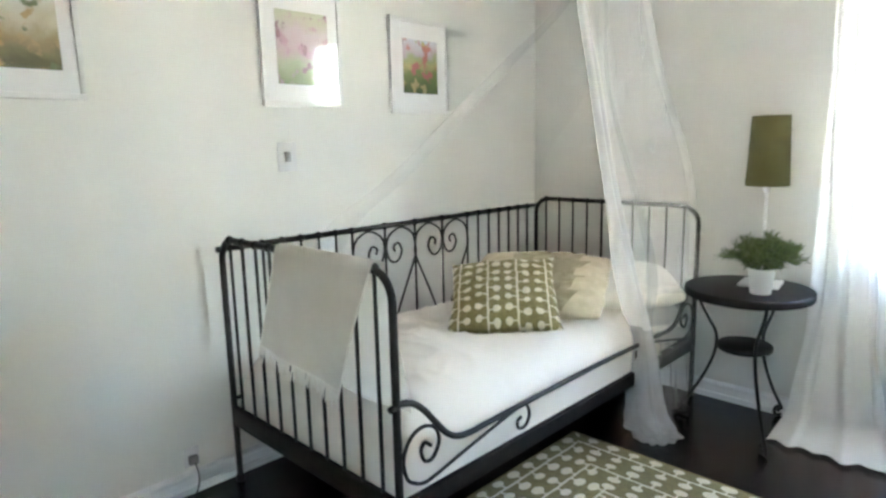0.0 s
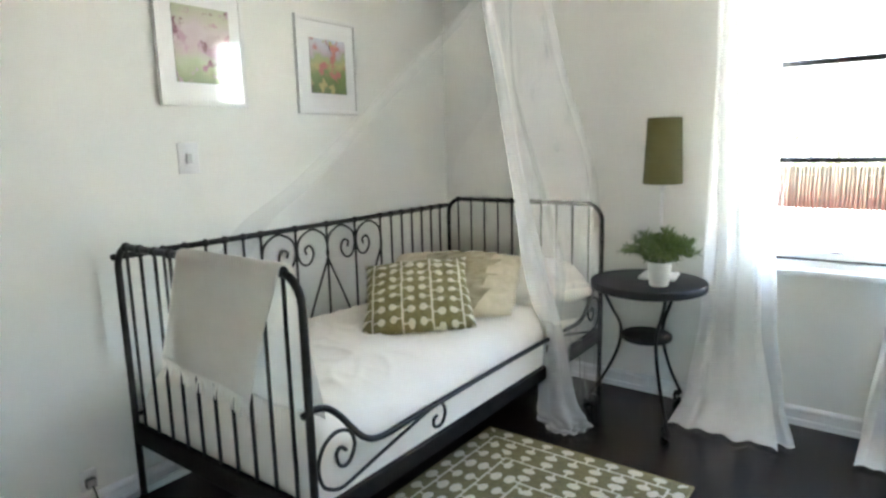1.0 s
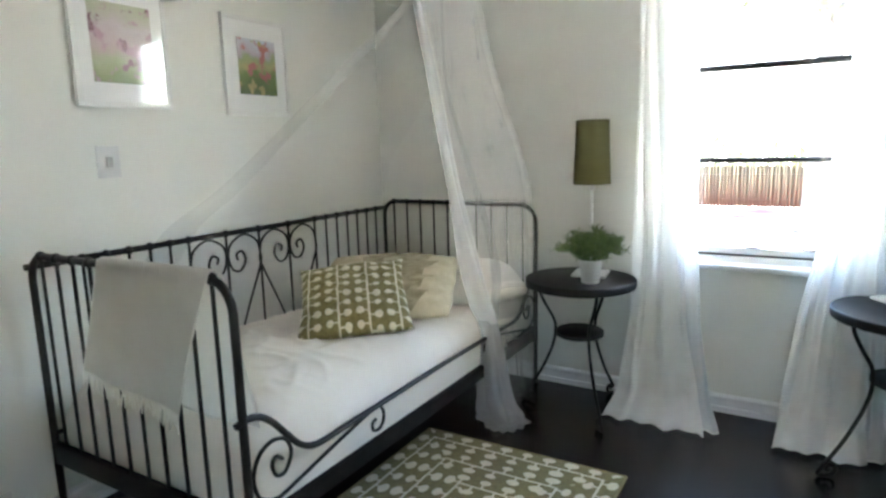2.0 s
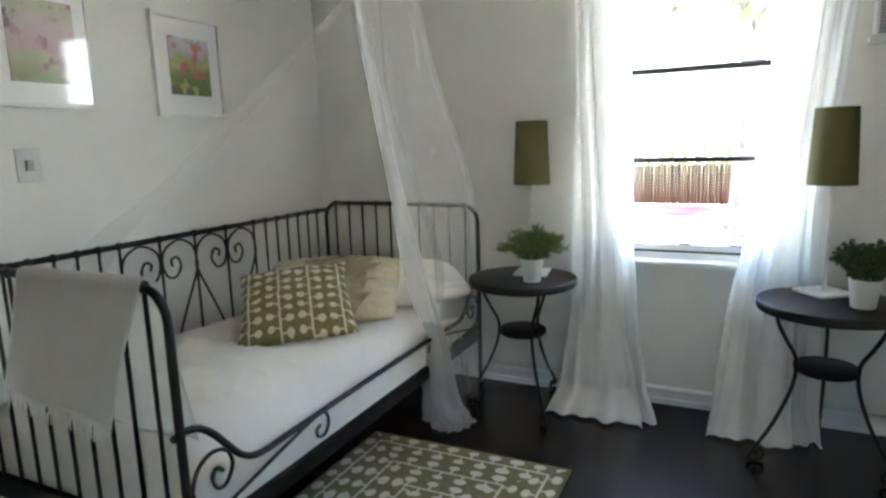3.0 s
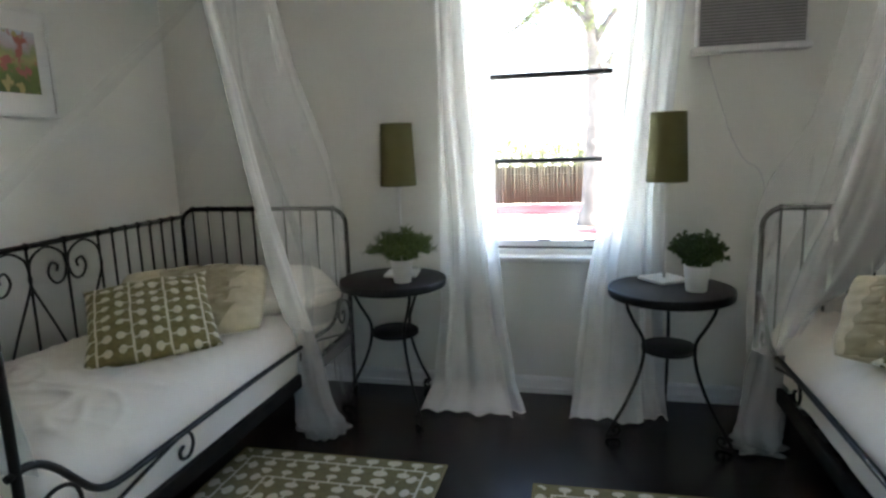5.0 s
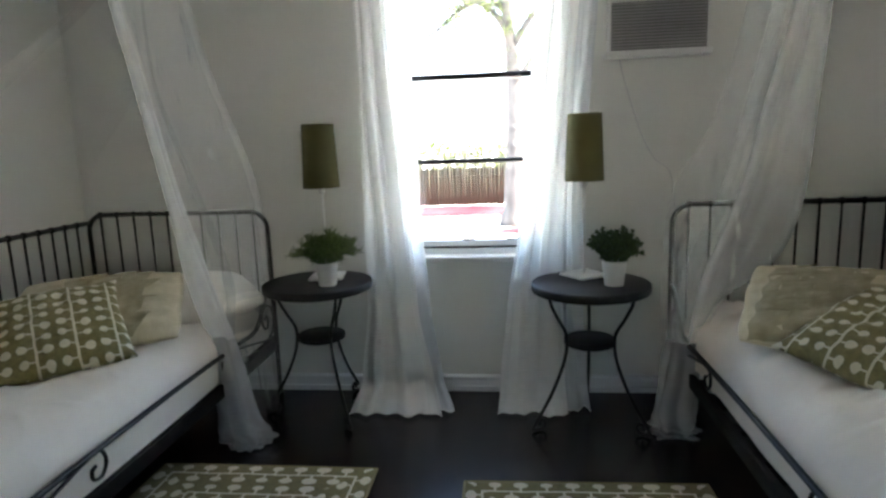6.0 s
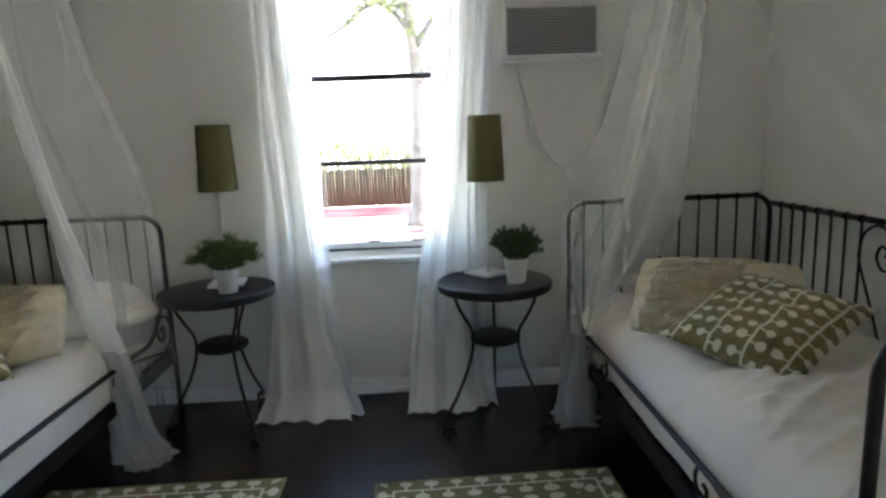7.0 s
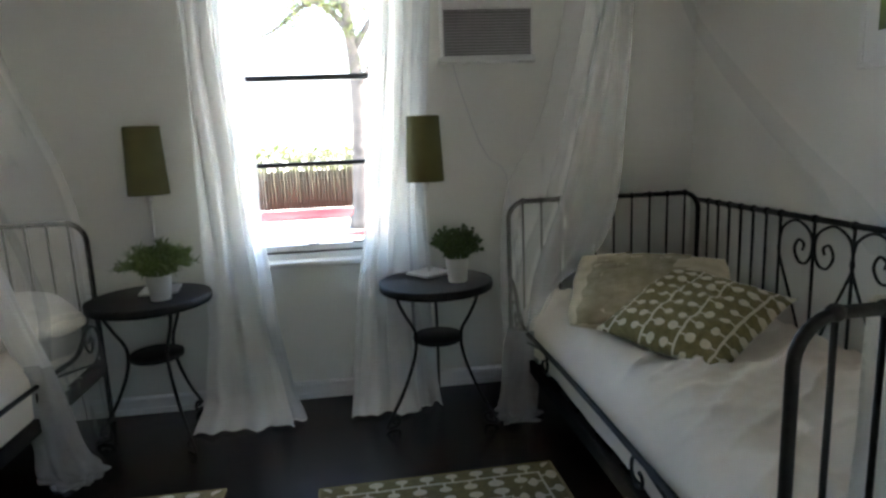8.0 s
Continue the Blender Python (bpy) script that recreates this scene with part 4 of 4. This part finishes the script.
# ---- pictures ----
def picture(wall_x, s, y0, y1, z0, z1, seed, wash, dots, aw, ah, label):
    yc, zc = (y0 + y1) / 2, (z0 + z1) / 2
    ob = thing("framed_picture", label, "picture", (wall_x, yc, zc), group="flower pictures")
    hw, hh, fw, d = (y1 - y0) / 2, (z1 - z0) / 2, 0.02, 0.022

    def bx(xa, ya, za, xb, yb, zb, bev=0.0):
        return box(min(s * xa, s * xb), ya, za, max(s * xa, s * xb), yb, zb, bev)
    for b in ((0.001, -hw, hh - fw, d, hw, hh), (0.001, -hw, -hh, d, hw, -hh + fw), (0.001, -hw, -hh + fw, d, -hw + fw, hh - fw), (0.001, hw - fw, -hh + fw, d, hw, hh - fw)):
        part("moulding", bx(*b, 0.0025), M_frame, ob, smooth=False)
    part("mount", bx(0.004, -hw + fw, -hh + fw, 0.016, hw - fw, hh - fw), M_matboard, ob, "white mount under glass", smooth=False)
    art = part("print", bx(0.014, -aw / 2, -ah / 2, 0.018, aw / 2, ah / 2), watercolour("watercolour_" + "abcd"[seed % 4], seed, wash, dots), ob, "loose watercolour of flowers", smooth=False)
    return ob


MEADOW = [(0.0, (0.09, 0.085, 0.025)), (0.3, (0.3, 0.24, 0.11)), (0.5, (0.55, 0.5, 0.36)), (0.7, (0.62, 0.6, 0.52)), (1.0, (0.66, 0.68, 0.7))]
PINK = [(0.0, (0.2, 0.25, 0.1)), (0.25, (0.4, 0.42, 0.26)), (0.45, (0.52, 0.4, 0.42)), (0.7, (0.58, 0.5, 0.52)), (1.0, (0.48, 0.5, 0.36))]
POPPY = [(0.0, (0.06, 0.1, 0.02)), (0.35, (0.16, 0.22, 0.05)), (0.5, (0.4, 0.36, 0.15)), (0.62, (0.3, 0.34, 0.16)), (0.75, (0.5, 0.4, 0.44)), (1.0, (0.58, 0.63, 0.7))]
picture(XL, 1, 0.275, 0.675, 1.535, 2.03, 4, MEADOW, ((0.42, 0.3, 0.14), (0.12, 0.14, 0.06)), 0.27, 0.31, "pale framed watercolour of a golden meadow")
picture(XL, 1, 1.33, 1.73, 1.535, 2.02, 1, PINK, ((0.46, 0.3, 0.35), (0.22, 0.1, 0.13)), 0.255, 0.3, "pale framed watercolour of pink blossoms")
picture(XL, 1, 2.018, 2.418, 1.52, 1.98, 2, POPPY, ((0.42, 0.14, 0.11), (0.42, 0.36, 0.14)), 0.235, 0.26, "pale framed watercolour of red poppies")
picture(XR, -1, 1.675, 2.075, 1.53, 2.01, 3, POPPY, ((0.3, 0.2, 0.05), (0.07, 0.09, 0.04)), 0.24, 0.24, "pale framed watercolour of dark leaves")

# ---- switch, socket, air conditioner ----
sw = thing("light_switch", "square light switch with a grey rocker", "switch", (XL, 1.428, 1.325))
part("plate", box(0.0, -0.046, -0.062, 0.006, 0.046, 0.062, 0.002), M_plate, sw)
part("rocker", box(0.006, -0.013, -0.02, 0.013, 0.013, 0.02, 0.002), M_ac_slat, sw, "small grey rocker")
so = thing("wall_socket", "white socket with a plug above the skirting", "socket", (XL, 0.905, 0.145))
part("plate", box(0.0, -0.03, -0.035, 0.006, 0.03, 0.045, 0.002), M_plate, so)
part("plug", box(0.006, -0.018, -0.02, 0.032, 0.018, 0.016, 0.006), M_ac_grey, so)
part("cable", tube(smooth_line([(0.034, 0, -0.01), (0.06, 0.0, -0.06), (0.06, -0.02, -0.125), (0.1, -0.12, -0.141), (0.2, -0.3, -0.141), (0.25, -0.6, -0.141)], 6), 0.0035, 6), M_cable, so, "thin dark cable")

ac = thing("air_conditioner", "white through-wall air conditioner with grey grille", "air conditioner", (0.735, YW, 1.715))
part("housing", box(-0.235, -0.055, 0.03, 0.232, 0.0, 0.42, 0.006), M_ac_white, ac)
part("bottom_lip", box(-0.252, -0.075, 0.0, 0.245, 0.0, 0.03, 0.006), M_ac_white, ac)
part("grille_back", box(-0.222, -0.058, 0.034, 0.219, -0.053, 0.252), M_ac_grey, ac, smooth=False)
for k in range(15):
    z = 0.042 + k * 0.0142
    b = box(-0.222, -0.066, z, 0.219, -0.056, z + 0.0065, 0.0015, 1)
    part("slat", b, M_ac_slat, ac, smooth=False)
part("top_panel", box(-0.228, -0.066, 0.258, 0.225, -0.05, 0.3, 0.004), M_ac_white, ac)
for x0, x1 in ((-0.234, -0.222), (0.219, 0.231)):
    part("side_trim", box(x0, -0.068, 0.03, x1, -0.05, 0.258, 0.002), M_ac_white, ac)

part("power_cord", tube(smooth_line([(-0.18, -0.02, 0.03), (-0.157, -0.012, -0.073), (-0.11, -0.008, -0.22), (-0.063, -0.008, -0.359), (0.0, -0.008, -0.48), (0.1, -0.008, -0.62), (0.14, -0.012, -1.3), (0.15, -0.02, -1.6)], 6), 0.003, 6), M_plate, ac, "pale cord hanging down the wall")

# ---- yard outside ----
GZ = -0.55
bm = grid(lambda u, v: Vector((lerp(-300, 300, u), lerp(-300, 300, v), GZ + 0.02 * noise.noise(Vector((u * 120, v * 120, 0))))), 120, 120)
tagged(part("ground", bm, M_yard), "pale sunlit yard ground with bare patches", "ground", kind="structure")
for cx, cy, rx, ry in ((-1.5, 17.0, 9.0, 1.15), (1.5, 12.9, 1.9, 0.5), (0.3, 8.2, 2.6, 0.5)):
    def bed_top(u, v, cx=cx, cy=cy, rx=rx, ry=ry):
        a = 2 * math.pi * u
        k = v * (1 + 0.3 * noise.noise(Vector((math.cos(a) * 7, math.sin(a) * 7, cx))))
        return Vector((cx + rx * k * math.cos(a), cy + ry * k * math.sin(a), GZ + 0.03 + 0.06 * (1 - v ** 3)))
    tagged(part("ground_mulch", grid(bed_top, 48, 8), M_mulch), "red bark mulch bed in the yard", "ground", kind="structure")

fence = thing("bamboo_fence", "weathered bamboo fence with gaps between the canes", "fence", (0, 18.0, GZ))
rnd = random.Random(31)
bm = bmesh.new()
for row, (count, gap, depth, height) in enumerate(((200, 0.088, 0.0, 1.63),)):
    for k in range(count):
        x = -8.7 + k * gap + rnd.uniform(-0.014, 0.014)
        h = height + rnd.uniform(-0.09, 0.1)
        tube([(x, depth + rnd.uniform(-0.02, 0.02), 0), (x + rnd.uniform(-0.015, 0.015), depth, h * 0.5), (x + rnd.uniform(-0.015, 0.015), depth + rnd.uniform(-0.02, 0.02), h)], rnd.uniform(0.024, 0.034), 6, bm)
tagged(part("canes", bm, M_bamboo, fence), kind="stuff")
for z in (0.25, 0.9, 1.3):
    part("fence_rail", tube([(-8.7, 0.055, z), (0, 0.055, z + 0.01), (8.9, 0.055, z)], 0.03, 8), M_bamboo, fence)
part("reed_panel", box(-8.7, 0.09, 0.08, 8.9, 0.11, 1.15), M_reed, fence, "woven reed backing", smooth=False)


def tree(x, y, label):
    ob = thing("yard_tree", label, "tree", (x, y, GZ))
    rnd = random.Random(77)
    bm = bmesh.new()
    leaves = bmesh.new()
    trunk = smooth_line([(0, 0, -0.05), (0.02, 0, 0.8), (0.04, 0, 1.9), (0.03, 0.05, 2.9), (-0.03, 0.1, 3.8), (-0.14, 0, 4.9), (-0.1, 0, 6.4)], 6)
    tube(trunk, [lerp(0.29, 0.07, i / (len(trunk) - 1)) * (1.25 if i < 3 else 1) for i in range(len(trunk))], 12, bm)
    limbs = [[(0.0, 0.02, 3.8), (-0.17, 0, 4.3), (-0.5, 0, 4.72), (-0.82, -0.1, 4.84), (-1.23, 0, 4.65), (-1.55, 0, 4.37), (-2.1, 0, 4.1)],
             [(0.0, 0.05, 3.9), (0.5, 0, 4.6), (1.2, 0, 4.9), (2.2, 0, 4.8)],
             [(-0.1, 0.05, 4.6), (-0.8, 0.2, 5.3), (-1.8, 0, 5.4), (-2.8, 0, 5.0)],
             [(0.02, 0.0, 3.1), (0.45, -0.2, 3.7), (0.8, -0.3, 4.5)],
             [(-0.9, -0.1, 4.8), (-1.3, 0.1, 5.2), (-1.5, 0.1, 5.8)]]
    twigs = []
    for lb in limbs:
        ln = smooth_line(lb, 6)
        tube(ln, [lerp(0.085, 0.022, i / (len(ln) - 1)) for i in range(len(ln))], 8, bm)
        twigs += ln[4:]
    for p in twigs:
        for k in range(2):
            d = Vector((rnd.gauss(0, 0.35), rnd.gauss(0, 0.3), rnd.gauss(0.05, 0.3)))
            q = p + d
            tube([p, (p + q) / 2 + Vector((0, 0, 0.03)), q], [0.014, 0.01, 0.005], 5, bm)
            for j in range(26):
                c = p.lerp(q, rnd.uniform(0.4, 1.1)) + Vector((rnd.gauss(0, 0.12), rnd.gauss(0, 0.12), rnd.gauss(0, 0.1)))
                a = Vector((rnd.gauss(0, 1), rnd.gauss(0, 1), rnd.gauss(0, 1))).normalized() * 0.045
                b = a.cross(Vector((rnd.gauss(0, 1), rnd.gauss(0, 1), 1))).normalized() * 0.018
                leaves.faces.new([leaves.verts.new(c + v) for v in (-a, b, a, -b)])
    part("trunk", bm, M_bark, ob, "rough light-barked trunk and limbs")
    part("crown", leaves, M_leaf_tree, ob, "sparse yellow-green leaves", smooth=False)
    return ob


tree(0.12, 14.0, "old yard tree with an arching limb and sparse leaves")

# hedge far behind the fence
rnd = random.Random(5)
bm = bmesh.new()
for k in range(9000):
    x = rnd.uniform(-22, 22)
    h = 1.8 + 0.9 * noise.noise(Vector((x * 0.25, 0, 3)))
    c = Vector((x, 26 + rnd.uniform(-1.2, 1.2), GZ + rnd.random() ** 0.7 * h))
    a = Vector((rnd.gauss(0, 1), rnd.gauss(0, 1), rnd.gauss(0, 1))).normalized() * rnd.uniform(0.09, 0.2)
    b = a.cross(Vector((rnd.gauss(0, 1), rnd.gauss(0, 1), 1))).normalized() * 0.09
    bm.faces.new([bm.verts.new(c + v) for v in (-a, b, a, -b)])
tagged(part("hedge", bm, M_leaf_tree, smooth=False), "loose sunlit hedge behind the fence", "hedge", kind="stuff")
